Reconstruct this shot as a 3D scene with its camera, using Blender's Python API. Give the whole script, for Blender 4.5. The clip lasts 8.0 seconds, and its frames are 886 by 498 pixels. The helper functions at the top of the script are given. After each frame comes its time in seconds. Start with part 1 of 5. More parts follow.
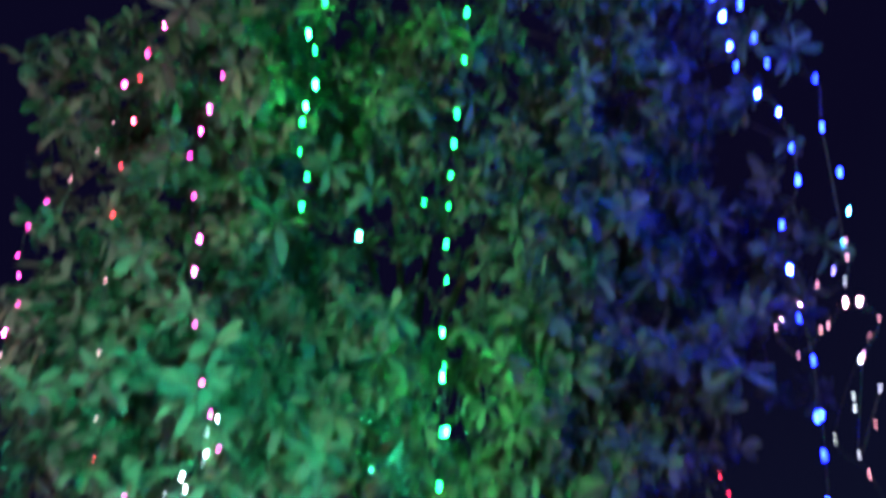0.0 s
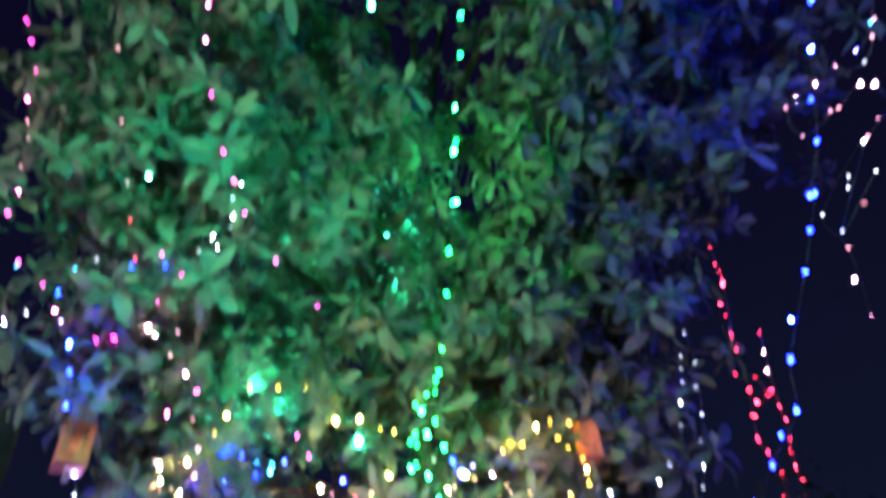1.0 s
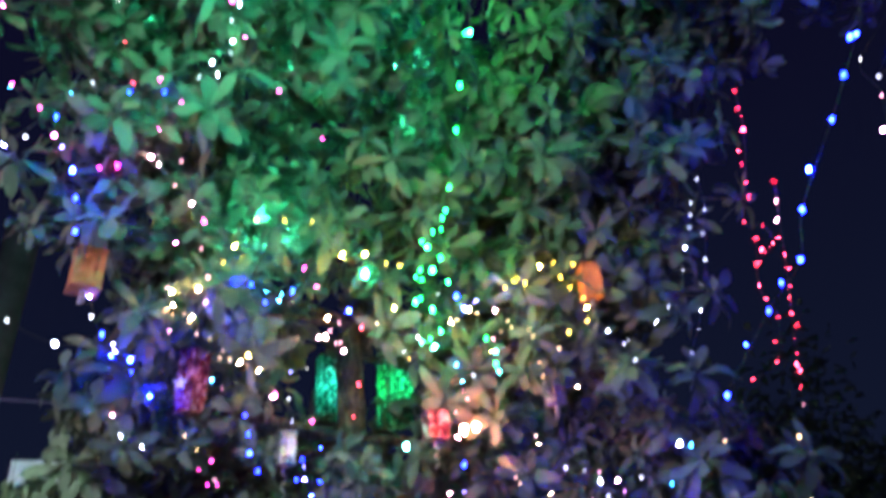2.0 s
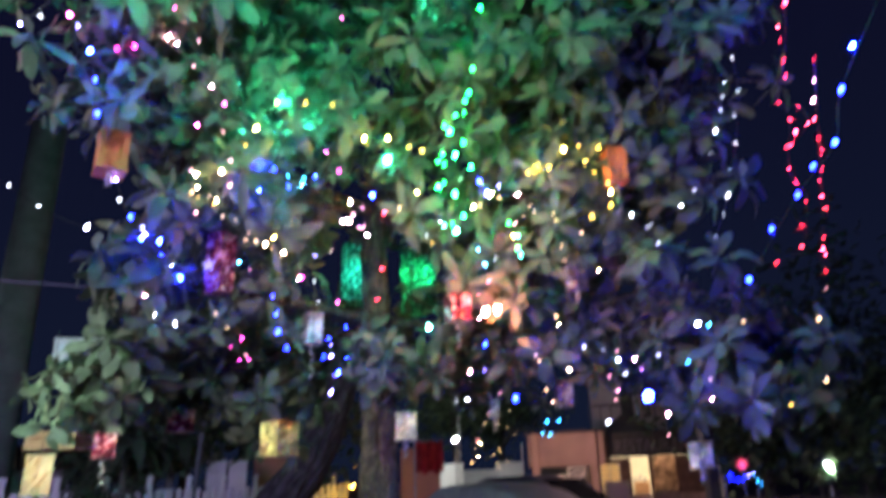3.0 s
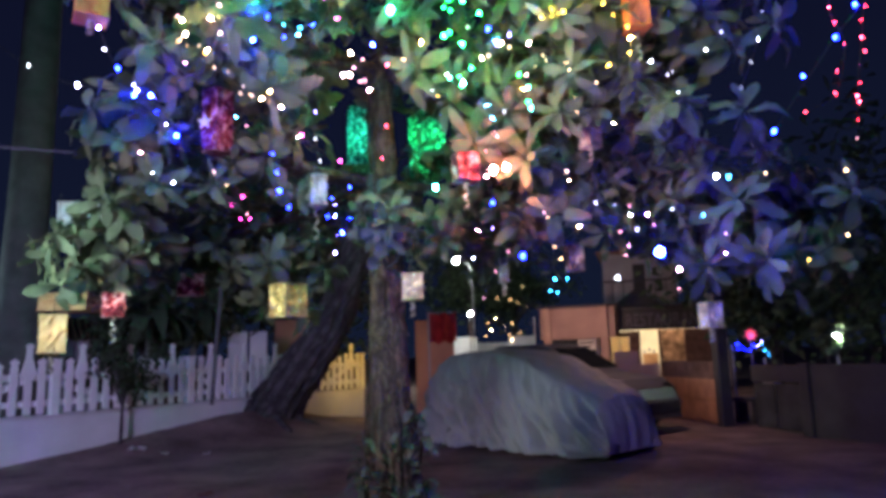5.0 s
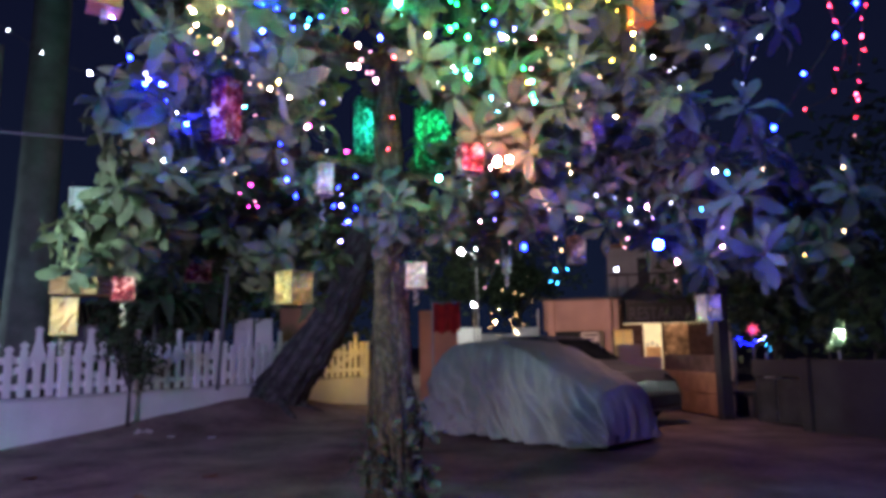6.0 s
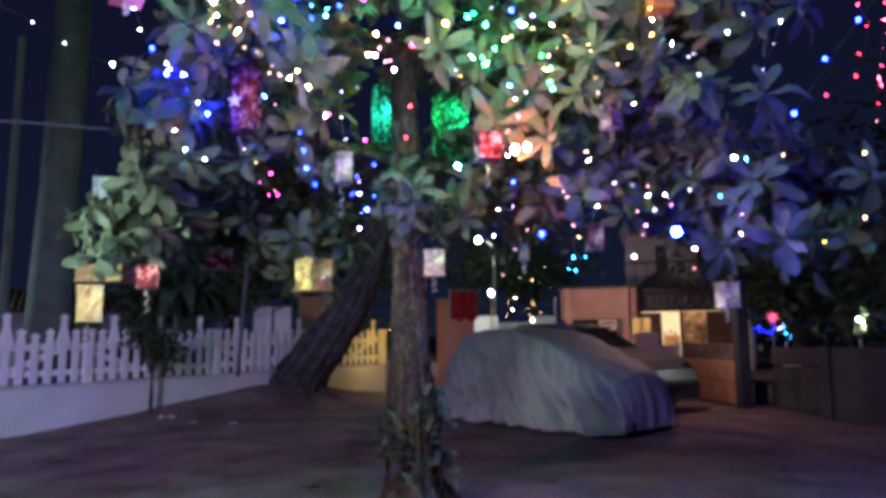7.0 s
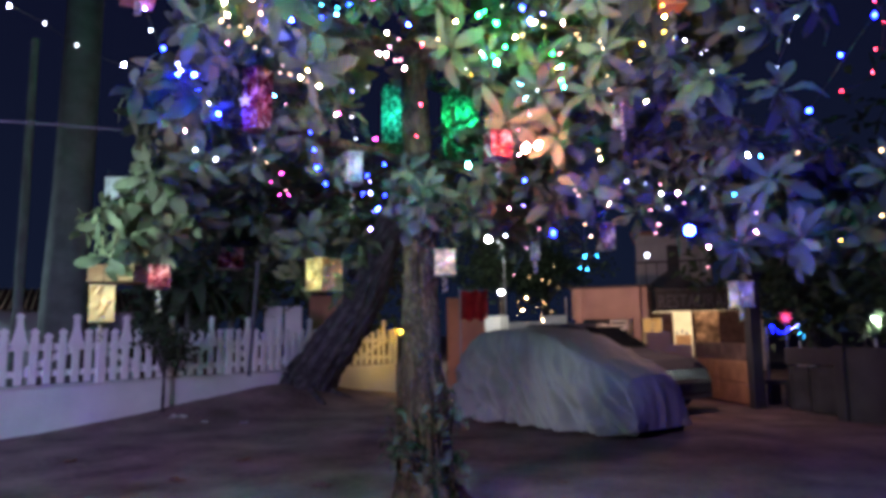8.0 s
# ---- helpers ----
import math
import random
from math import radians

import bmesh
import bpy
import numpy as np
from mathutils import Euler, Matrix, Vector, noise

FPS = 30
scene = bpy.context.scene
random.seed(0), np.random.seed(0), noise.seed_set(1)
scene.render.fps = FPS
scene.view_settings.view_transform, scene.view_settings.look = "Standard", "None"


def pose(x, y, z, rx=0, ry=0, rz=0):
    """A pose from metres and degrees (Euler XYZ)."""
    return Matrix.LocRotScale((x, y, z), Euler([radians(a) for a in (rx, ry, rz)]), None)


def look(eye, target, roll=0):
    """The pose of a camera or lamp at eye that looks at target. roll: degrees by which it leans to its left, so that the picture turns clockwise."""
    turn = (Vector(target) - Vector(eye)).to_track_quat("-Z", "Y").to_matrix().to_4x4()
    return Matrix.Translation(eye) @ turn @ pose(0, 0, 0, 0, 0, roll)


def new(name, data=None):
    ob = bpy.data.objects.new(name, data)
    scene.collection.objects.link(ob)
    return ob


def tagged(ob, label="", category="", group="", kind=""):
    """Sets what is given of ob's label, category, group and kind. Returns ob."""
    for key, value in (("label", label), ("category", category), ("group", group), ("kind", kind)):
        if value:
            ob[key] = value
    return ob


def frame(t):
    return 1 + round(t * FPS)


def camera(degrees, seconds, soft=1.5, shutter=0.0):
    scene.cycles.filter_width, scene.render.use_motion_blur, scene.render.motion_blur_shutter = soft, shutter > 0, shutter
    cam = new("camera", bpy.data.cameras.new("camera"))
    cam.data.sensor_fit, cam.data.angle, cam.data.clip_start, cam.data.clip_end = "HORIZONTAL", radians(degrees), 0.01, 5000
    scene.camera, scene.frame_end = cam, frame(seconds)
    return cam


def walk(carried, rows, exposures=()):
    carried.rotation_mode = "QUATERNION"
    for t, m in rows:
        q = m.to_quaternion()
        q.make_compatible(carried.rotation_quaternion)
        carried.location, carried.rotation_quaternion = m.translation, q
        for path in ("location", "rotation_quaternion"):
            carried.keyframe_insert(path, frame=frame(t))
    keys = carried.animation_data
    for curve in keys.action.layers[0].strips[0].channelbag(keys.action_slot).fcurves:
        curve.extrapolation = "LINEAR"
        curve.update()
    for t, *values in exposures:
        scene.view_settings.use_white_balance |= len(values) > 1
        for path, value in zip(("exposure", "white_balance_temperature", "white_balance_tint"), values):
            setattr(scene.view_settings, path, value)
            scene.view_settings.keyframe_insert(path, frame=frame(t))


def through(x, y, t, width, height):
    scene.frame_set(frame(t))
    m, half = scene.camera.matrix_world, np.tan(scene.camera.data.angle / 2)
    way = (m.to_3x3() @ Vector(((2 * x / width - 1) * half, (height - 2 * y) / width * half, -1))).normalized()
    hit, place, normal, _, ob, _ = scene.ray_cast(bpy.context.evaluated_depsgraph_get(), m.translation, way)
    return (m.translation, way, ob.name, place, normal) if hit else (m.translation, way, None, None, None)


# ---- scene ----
cam = camera(66.0, 8.0, soft=4.0, shutter=0.9)
PATH = [
    (0, (1.66, 0.624, 1.557), (1.76, 1.649, 3.272), -11.8),
    (0.5, (1.684, 0.618, 1.442), (1.7, 1.918, 2.961), -9.0),
    (1, (1.66, 0.552, 1.441), (1.647, 2.065, 2.748), -6.0),
    (1.5, (1.651, 0.591, 1.52), (1.608, 2.275, 2.598), -3.9),
    (2.8, (1.645, 0.638, 1.434), (1.511, 2.503, 2.143), -1.9),
    (3, (1.654, 0.664, 1.418), (1.487, 2.55, 2.063), -1.9),
    (3.5, (1.661, 0.79, 1.389), (1.445, 2.71, 1.905), -2.4),
    (4, (1.662, 0.76, 1.353), (1.467, 2.702, 1.788), -2.5),
    (4.5, (1.661, 0.762, 1.325), (1.449, 2.716, 1.694), -2.0),
    (5, (1.691, 0.866, 1.31), (1.459, 2.828, 1.621), -1.7),
    (6.5, (1.717, 0.756, 1.285), (1.455, 2.72, 1.557), -0.3),
    (7, (1.712, 0.755, 1.281), (1.413, 2.716, 1.533), -0.7),
    (7.5, (1.707, 0.762, 1.28), (1.398, 2.721, 1.538), -1.1),
    (8, (1.704, 0.77, 1.28), (1.376, 2.727, 1.532), -0.7),
]
walk(cam, [(t, look(eye, target, roll)) for t, eye, target, roll in PATH], [(0, 0.64), (1.5, 0.66), (3, 0.7), (8, 0.7)])

# ---- night sky ----
world = bpy.data.worlds.new("night_sky")
scene.world = world
world.use_nodes = True
wn, wl = world.node_tree.nodes, world.node_tree.links
w_tc, w_sep, w_ramp = wn.new("ShaderNodeTexCoord"), wn.new("ShaderNodeSeparateXYZ"), wn.new("ShaderNodeValToRGB")
wl.new(w_tc.outputs["Generated"], w_sep.inputs[0])
wl.new(w_sep.outputs["Z"], w_ramp.inputs[0])
w_ramp.color_ramp.elements[0].color = (0.0042, 0.0070, 0.019, 1)
w_ramp.color_ramp.elements[1].position = 0.75
w_ramp.color_ramp.elements[1].color = (0.0022, 0.0018, 0.0105, 1)
wl.new(w_ramp.outputs[0], wn["Background"].inputs[0])
wn["Background"].inputs[1].default_value = 0.9


def lamp(name, kind, place, power, colour, size=0.3, target=None):
    data = bpy.data.lights.new(name, kind)
    data.energy, data.color = power, colour
    if kind == "AREA":
        data.shape, data.size = "DISK", size
    else:
        data.shadow_soft_size = size
    ob = new(name, data)
    ob.matrix_world = look(place, target) if target else Matrix.Translation(place)
    return ob


# street lamp and far garden lamp out of view; two spots added as fill
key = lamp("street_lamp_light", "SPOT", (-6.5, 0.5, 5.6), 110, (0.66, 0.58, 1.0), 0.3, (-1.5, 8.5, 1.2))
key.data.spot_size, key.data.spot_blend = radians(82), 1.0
# unseen spot added to brighten the low left leaves
garden = lamp("leaf_fill_light", "SPOT", (-2.8, 3.3, 1.9), 420, (0.66, 1.0, 0.86), 0.12, (-1.35, 5.2, 1.95))
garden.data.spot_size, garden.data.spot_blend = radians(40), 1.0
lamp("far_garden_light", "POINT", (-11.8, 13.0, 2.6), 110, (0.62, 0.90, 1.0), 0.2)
# unseen blue spot added to tint the fence violet
blue = lamp("blue_fence_fill", "SPOT", (-3.5, 3.0, 4.2), 460, (0.40, 0.30, 1.0), 0.3, (-4.3, 12.0, 0.6))
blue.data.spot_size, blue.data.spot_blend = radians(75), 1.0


# unseen warm lamp added to brighten the restaurant porch
lamp("porch_fill_light", "POINT", (3.2, 21.91, 2.32), 120, (1.0, 0.56, 0.42), 0.15)
# another unseen lamp, added so the panel gate looks warmly lit
lamp("gate_fill_light", "POINT", (3.5, 12.6, 2.1), 45, (1.0, 0.58, 0.46), 0.1)


# unseen green lamps added before the upper leaves, boosting the bulbs strung nearby
lamp("green_fill_left", "POINT", (-0.15, 2.75, 4.75), 38, (0.02, 1.0, 0.58), 0.05)
lamp("green_fill_right", "POINT", (0.62, 3.15, 4.55), 84, (0.02, 1.0, 0.58), 0.05)
# unseen area lamp added at the viewer's left to lift the tree
lamp("tree_fill_light", "AREA", (-3.2, -1.2, 2.6), 265, (0.90, 0.74, 1.06), 1.2, (2.0, 5.0, 4.6))


# ---- materials ----
def material(name, colour, rough=0.7, metal=0.0, vary=0.25, scale=6.0, fine=60.0, bump=0.15, island=0.0, spec=0.4, through=0.0, stops=None, hi=0.7):
    m = bpy.data.materials.new(name)
    m.use_nodes = True
    n, l = m.node_tree.nodes, m.node_tree.links
    b = n["Principled BSDF"]
    b.inputs["Roughness"].default_value, b.inputs["Metallic"].default_value = rough, metal
    b.inputs["Specular IOR Level"].default_value = spec
    tc = n.new("ShaderNodeTexCoord")
    big, small = n.new("ShaderNodeTexNoise"), n.new("ShaderNodeTexNoise")
    big.inputs["Scale"].default_value, small.inputs["Scale"].default_value = scale, fine
    big.inputs["Detail"].default_value = 4
    small.inputs["Detail"].default_value = 3
    l.new(tc.outputs["Object"], big.inputs["Vector"])
    l.new(tc.outputs["Object"], small.inputs["Vector"])
    ramp = n.new("ShaderNodeValToRGB")
    c = Vector(colour)
    cols = stops or [c * (1 - vary), c, c * (1 + vary)]
    e = ramp.color_ramp.elements
    e[0].position, e[1].position = 0.3, hi
    e[0].color, e[1].color = (*cols[0], 1), (*cols[-1], 1)
    for i, cc in enumerate(cols[1:-1]):
        k = e.new(0.3 + (hi - 0.3) * (i + 1) / (len(cols) - 1))
        k.color = (*cc, 1)
    add = n.new("ShaderNodeMath")
    add.operation = "MULTIPLY_ADD"
    l.new(small.outputs["Fac"], add.inputs[0])
    add.inputs[1].default_value = 0.35
    l.new(big.outputs["Fac"], add.inputs[2])
    sub = n.new("ShaderNodeMath")
    sub.operation = "SUBTRACT"
    l.new(add.outputs[0], sub.inputs[0])
    sub.inputs[1].default_value = 0.175
    out = sub.outputs[0]
    if island:
        geo, info = n.new("ShaderNodeNewGeometry"), n.new("ShaderNodeObjectInfo")
        mix = n.new("ShaderNodeMath")
        mix.operation = "ADD"
        l.new(geo.outputs["Random Per Island"], mix.inputs[0])
        l.new(info.outputs["Random"], mix.inputs[1])
        fr = n.new("ShaderNodeMath")
        fr.operation = "FRACT"
        l.new(mix.outputs[0], fr.inputs[0])
        cen = n.new("ShaderNodeMath")
        cen.operation = "MULTIPLY_ADD"
        l.new(fr.outputs[0], cen.inputs[0])
        cen.inputs[1].default_value, cen.inputs[2].default_value = island, -island / 2
        plus = n.new("ShaderNodeMath")
        plus.operation = "ADD"
        l.new(out, plus.inputs[0])
        l.new(cen.outputs[0], plus.inputs[1])
        out = plus.outputs[0]
    l.new(out, ramp.inputs[0])
    l.new(ramp.outputs[0], b.inputs["Base Color"])
    if bump:
        bp = n.new("ShaderNodeBump")
        bp.inputs["Strength"].default_value, bp.inputs["Distance"].default_value = bump, 0.02
        l.new(small.outputs["Fac"], bp.inputs["Height"])
        l.new(bp.outputs[0], b.inputs["Normal"])
    if through:
        tr, mx = n.new("ShaderNodeBsdfTranslucent"), n.new("ShaderNodeMixShader")
        l.new(ramp.outputs[0], tr.inputs["Color"])
        mx.inputs[0].default_value = through
        l.new(b.outputs[0], mx.inputs[1])
        l.new(tr.outputs[0], mx.inputs[2])
        l.new(mx.outputs[0], n["Material Output"].inputs["Surface"])
    return m


def glow(name, colour, strength):
    m = bpy.data.materials.new(name)
    m.use_nodes = True
    b = m.node_tree.nodes["Principled BSDF"]
    b.inputs["Base Color"].default_value = (0.6, 0.6, 0.6, 1)
    b.inputs["Emission Color"].default_value = (*colour, 1)
    b.inputs["Emission Strength"].default_value = strength
    return m


def clear(name, colour, rough=0.03):
    m = bpy.data.materials.new(name)
    m.use_nodes = True
    b = m.node_tree.nodes["Principled BSDF"]
    b.inputs["Base Color"].default_value = (*colour, 1)
    b.inputs["Roughness"].default_value = rough
    b.inputs["Transmission Weight"].default_value = 1.0
    return m


SOIL = material("soil", (0.165, 0.118, 0.108), 0.95, vary=0.45, scale=1.3, fine=14, bump=0.6, spec=0.15)
PLASTER = material("white_plaster", (0.66, 0.66, 0.66), 0.85, vary=0.12, scale=1.6, fine=30, bump=0.15)
PAINT = material("white_fence_paint", (0.76, 0.76, 0.75), 0.6, vary=0.07, scale=3, fine=40, bump=0.08, island=0.5)
BARK = material("grey_bark", (0.10, 0.078, 0.048), 0.95, vary=0.5, scale=7, fine=55, bump=0.9, spec=0.2)
DARKBARK = material("dark_bark", (0.085, 0.080, 0.082), 0.95, vary=0.4, scale=5, fine=40, bump=0.9, spec=0.2)
LEAF = material("broad_leaf", (0.10, 0.14, 0.06), 0.58, vary=0.3, scale=3, fine=25, bump=0.15, island=0.75, through=0.32, spec=0.3,
                hi=1.0, stops=[(0.058, 0.08, 0.048), (0.082, 0.11, 0.066), (0.105, 0.14, 0.082), (0.125, 0.16, 0.092), (0.145, 0.172, 0.098), (0.165, 0.17, 0.09), (0.20, 0.14, 0.075)])



def crack(m, size, stretch, deep, lean=0.0):
    """Fissures running along the bark: dark and sunk."""
    n, l = m.node_tree.nodes, m.node_tree.links
    b = n["Principled BSDF"]
    tc, mp, vo, wob, mixv = n.new("ShaderNodeTexCoord"), n.new("ShaderNodeMapping"), n.new("ShaderNodeTexVoronoi"), n.new("ShaderNodeTexNoise"), n.new("ShaderNodeMixRGB")
    mp.inputs["Scale"].default_value = (1, 1, stretch)
    turn = n.new("ShaderNodeMapping")
    turn.inputs["Rotation"].default_value = (0, radians(lean), 0)
    l.new(tc.outputs["Object"], turn.inputs["Vector"])
    vo.feature = "DISTANCE_TO_EDGE"
    vo.inputs["Scale"].default_value = size
    wob.inputs["Scale"].default_value = size * 0.5
    mixv.inputs[0].default_value = 0.12
    l.new(turn.outputs[0], mp.inputs["Vector"])
    l.new(mp.outputs[0], mixv.inputs[1])
    l.new(tc.outputs["Object"], wob.inputs["Vector"])
    l.new(wob.outputs["Color"], mixv.inputs[2])
    l.new(mixv.outputs[0], vo.inputs["Vector"])
    rg = n.new("ShaderNodeMapRange")
    rg.inputs["From Max"].default_value = 0.22
    rg.inputs["To Min"].default_value = 0.45
    l.new(vo.outputs["Distance"], rg.inputs["Value"])
    mul = n.new("ShaderNodeMixRGB")
    mul.blend_type = "MULTIPLY"
    mul.inputs[0].default_value = 1.0
    old = b.inputs["Base Color"].links[0].from_socket
    l.new(old, mul.inputs[1])
    l.new(rg.outputs[0], mul.inputs[2])
    l.new(mul.outputs[0], b.inputs["Base Color"])
    first = b.inputs["Normal"].links[0].from_node
    bp = n.new("ShaderNodeBump")
    bp.inputs["Strength"].default_value, bp.inputs["Distance"].default_value = 1.0, deep
    l.new(rg.outputs[0], bp.inputs["Height"])
    l.new(bp.outputs[0], first.inputs["Normal"])


crack(BARK, 15, 0.22, 0.02)
crack(DARKBARK, 7, 0.05, 0.03, -36)
BUSHLEAF = material("small_dark_leaf", (0.035, 0.055, 0.025), 0.6, vary=0.35, scale=8, fine=40, bump=0.1, island=0.6, through=0.15)
FARLEAF = material("far_dark_leaf", (0.06, 0.09, 0.05), 0.7, vary=0.4, scale=2, fine=18, bump=0.2, island=0.7, through=0.2)
COVER = material("grey_car_cover", (0.25, 0.26, 0.255), 0.75, vary=0.14, scale=1.6, fine=8, bump=0.9, spec=0.3)
WIRE = material("dark_green_wire", (0.015, 0.02, 0.015), 0.6, bump=0)
CABLE = material("grey_cable", (0.07, 0.075, 0.08), 0.7, bump=0)
GOLDFOIL = material("gold_foil", (0.66, 0.50, 0.17), 0.34, metal=0.75, vary=0.45, scale=9, fine=38, bump=0.8)
SILVERFOIL = material("silver_foil", (0.40, 0.40, 0.32), 0.35, metal=0.75, vary=0.7, scale=9, fine=38, bump=0.9)
PALEGOLD = material("pale_gold_foil", (0.66, 0.55, 0.28), 0.38, metal=0.35, vary=0.55, scale=12, fine=40, bump=0.9)
REDFOIL = material("red_foil", (0.2, 0.02, 0.03), 0.35, metal=0.3, scale=14, fine=60, bump=0.9, through=0.3, hi=0.62, stops=[(0.03, 0.004, 0.008), (0.12, 0.012, 0.02), (0.30, 0.05, 0.06), (0.75, 0.5, 0.45)])
GREENFOIL = material("green_foil", (0.25, 0.75, 0.5), 0.35, metal=0.2, scale=26, fine=70, bump=1.0, through=0.6, hi=0.66, stops=[(0.004, 0.02, 0.015), (0.02, 0.09, 0.06), (0.10, 0.40, 0.25), (0.45, 0.95, 0.7)])
CREAM = material("cream_paper", (0.75, 0.60, 0.32), 0.7, vary=0.15, scale=9, fine=60, bump=0.3, through=0.4)
ORANGE = material("orange_card", (0.42, 0.16, 0.05), 0.7, vary=0.2, scale=6, fine=50, bump=0.2, through=0.2)
CURTAIN = material("beige_curtain", (0.62, 0.46, 0.26), 0.85, vary=0.12, scale=8, fine=60, bump=0.1, through=0.5)
FROSTED = material("mottled_window", (0.42, 0.31, 0.24), 0.6, vary=0.6, scale=6, fine=26, bump=0.1, through=0.65)
CARD = material("brown_cardboard", (0.34, 0.22, 0.11), 0.85, vary=0.2, scale=6, fine=50, bump=0.2)
PLASTIC = material("clear_wrap", (0.5, 0.58, 0.55), 0.3, vary=0.2, scale=6, fine=30, bump=0.4, through=0.4)
PINKWALL = material("pink_render", (0.44, 0.31, 0.28), 0.85, vary=0.14, scale=1.5, fine=30, bump=0.15)
TERRACOTTA = material("orange_render", (0.42, 0.20, 0.13), 0.85, vary=0.2, scale=1.5, fine=30, bump=0.15)
GREYWALL = material("grey_render", (0.34, 0.33, 0.36), 0.85, vary=0.2, scale=1.2, fine=25, bump=0.15)
STONEWALL = material("brown_stone_wall", (0.15, 0.09, 0.075), 0.9, vary=0.35, scale=5, fine=30, bump=0.5)
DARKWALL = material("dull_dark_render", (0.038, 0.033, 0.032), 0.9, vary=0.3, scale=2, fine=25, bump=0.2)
DARK = material("dark_paint", (0.03, 0.03, 0.035), 0.5, vary=0.2, bump=0.05)
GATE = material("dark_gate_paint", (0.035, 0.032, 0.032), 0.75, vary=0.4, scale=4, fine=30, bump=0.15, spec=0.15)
DIMLETTER = material("dull_letter_metal", (0.10, 0.10, 0.13), 0.5, vary=0.15, bump=0.05)
WOOD = material("orange_brown_panel", (0.36, 0.19, 0.10), 0.7, vary=0.25, scale=4, fine=30, bump=0.2)
ROOF = material("rusty_roof_sheet", (0.20, 0.11, 0.08), 0.8, vary=0.4, scale=4, fine=30, bump=0.3)
STEEL = material("painted_steel", (0.30, 0.31, 0.33), 0.5, metal=0.5, vary=0.2, scale=5, fine=40, bump=0.1)
CARPAINT = material("silver_car_paint", (0.14, 0.145, 0.16), 0.3, metal=0.6, vary=0.08, bump=0.02)
RUBBER = material("black_rubber", (0.02, 0.02, 0.02), 0.85, vary=0.2, bump=0.1)
DARKGLASS = material("dark_car_glass", (0.015, 0.018, 0.02), 0.2, vary=0.05, bump=0.0, spec=0.6)
LENS = clear("lamp_lens", (0.9, 0.92, 0.95), 0.05)
PANE = clear("window_pane", (0.95, 0.95, 0.92), 0.02)
WARMWALL = material("cream_room_paint", (0.80, 0.72, 0.58), 0.85, vary=0.1, scale=2, fine=30, bump=0.05)
WARMLAMP = glow("warm_lamp", (1.0, 0.86, 0.62), 300)
REDCLOTH = material("red_cloth", (0.40, 0.03, 0.03), 0.8, vary=0.3, scale=6, fine=40, bump=0.3)
PALE = material("pale_trunk", (0.17, 0.18, 0.175), 0.9, vary=0.25, scale=3, fine=25, bump=0.4)
PAPER = material("white_paper", (0.7, 0.7, 0.68), 0.8, vary=0.1, bump=0.1)


# ---- building blocks ----
def thing(name, place, label, category, group="", kind="", turn=0.0):
    ob = new(name)
    ob.empty_display_size = 0.1
    ob.matrix_basis = pose(*place, 0, 0, turn)
    return tagged(ob, label, category, group, kind)


def part(name, bm, mat, parent=None, label="", world=False, smooth=False):
    me = bpy.data.meshes.new(name)
    bm.to_mesh(me)
    bm.free()
    me.materials.append(mat)
    if smooth:
        for p in me.polygons:
            p.use_smooth = True
    ob = new(name, me)
    if parent:
        ob.parent = parent
        if world:
            base = parent.matrix_basis if not parent.parent else parent.parent.matrix_basis
            ob.matrix_parent_inverse = base.inverted()
    if label:
        ob["label"] = label
    return ob


def piece(name, me, m, parent):
    ob = new(name, me)
    ob.parent = parent
    ob.matrix_basis = m
    return ob


def mesh_of(name, bm, mat, smooth=False):
    me = bpy.data.meshes.new(name)
    bm.to_mesh(me)
    bm.free()
    me.materials.append(mat)
    if smooth:
        for p in me.polygons:
            p.use_smooth = True
    return me


def box(bm, x0, x1, y0, y1, z0, z1, m=None, bev=0.0):
    r = bmesh.ops.create_cube(bm, size=1.0, matrix=(m or Matrix()) @ Matrix.LocRotScale(((x0 + x1) / 2, (y0 + y1) / 2, (z0 + z1) / 2), None, (x1 - x0, y1 - y0, z1 - z0)))
    if bev:
        ed = list({e for v in r["verts"] for e in v.link_edges})
        bmesh.ops.bevel(bm, geom=ed, offset=bev, segments=2, affect="EDGES", profile=0.5)
    return bm


def block(*a, m=None, bev=0.0):
    return box(bmesh.new(), *a, m=m, bev=bev)


def smooth_line(pts, n):
    """Points along a soft curve through pts."""
    p = [Vector(q) for q in pts]
    p = [2 * p[0] - p[1]] + p + [2 * p[-1] - p[-2]]
    out = []
    for k in range(n + 1):
        s = k / n * (len(p) - 3)
        i = min(int(s), len(p) - 4)
        f = s - i
        a, b, c, d = p[i:i + 4]
        out.append(0.5 * (2 * b + (c - a) * f + (2 * a - 5 * b + 4 * c - d) * f * f + (3 * b - a - 3 * c + d) * f ** 3))
    return out


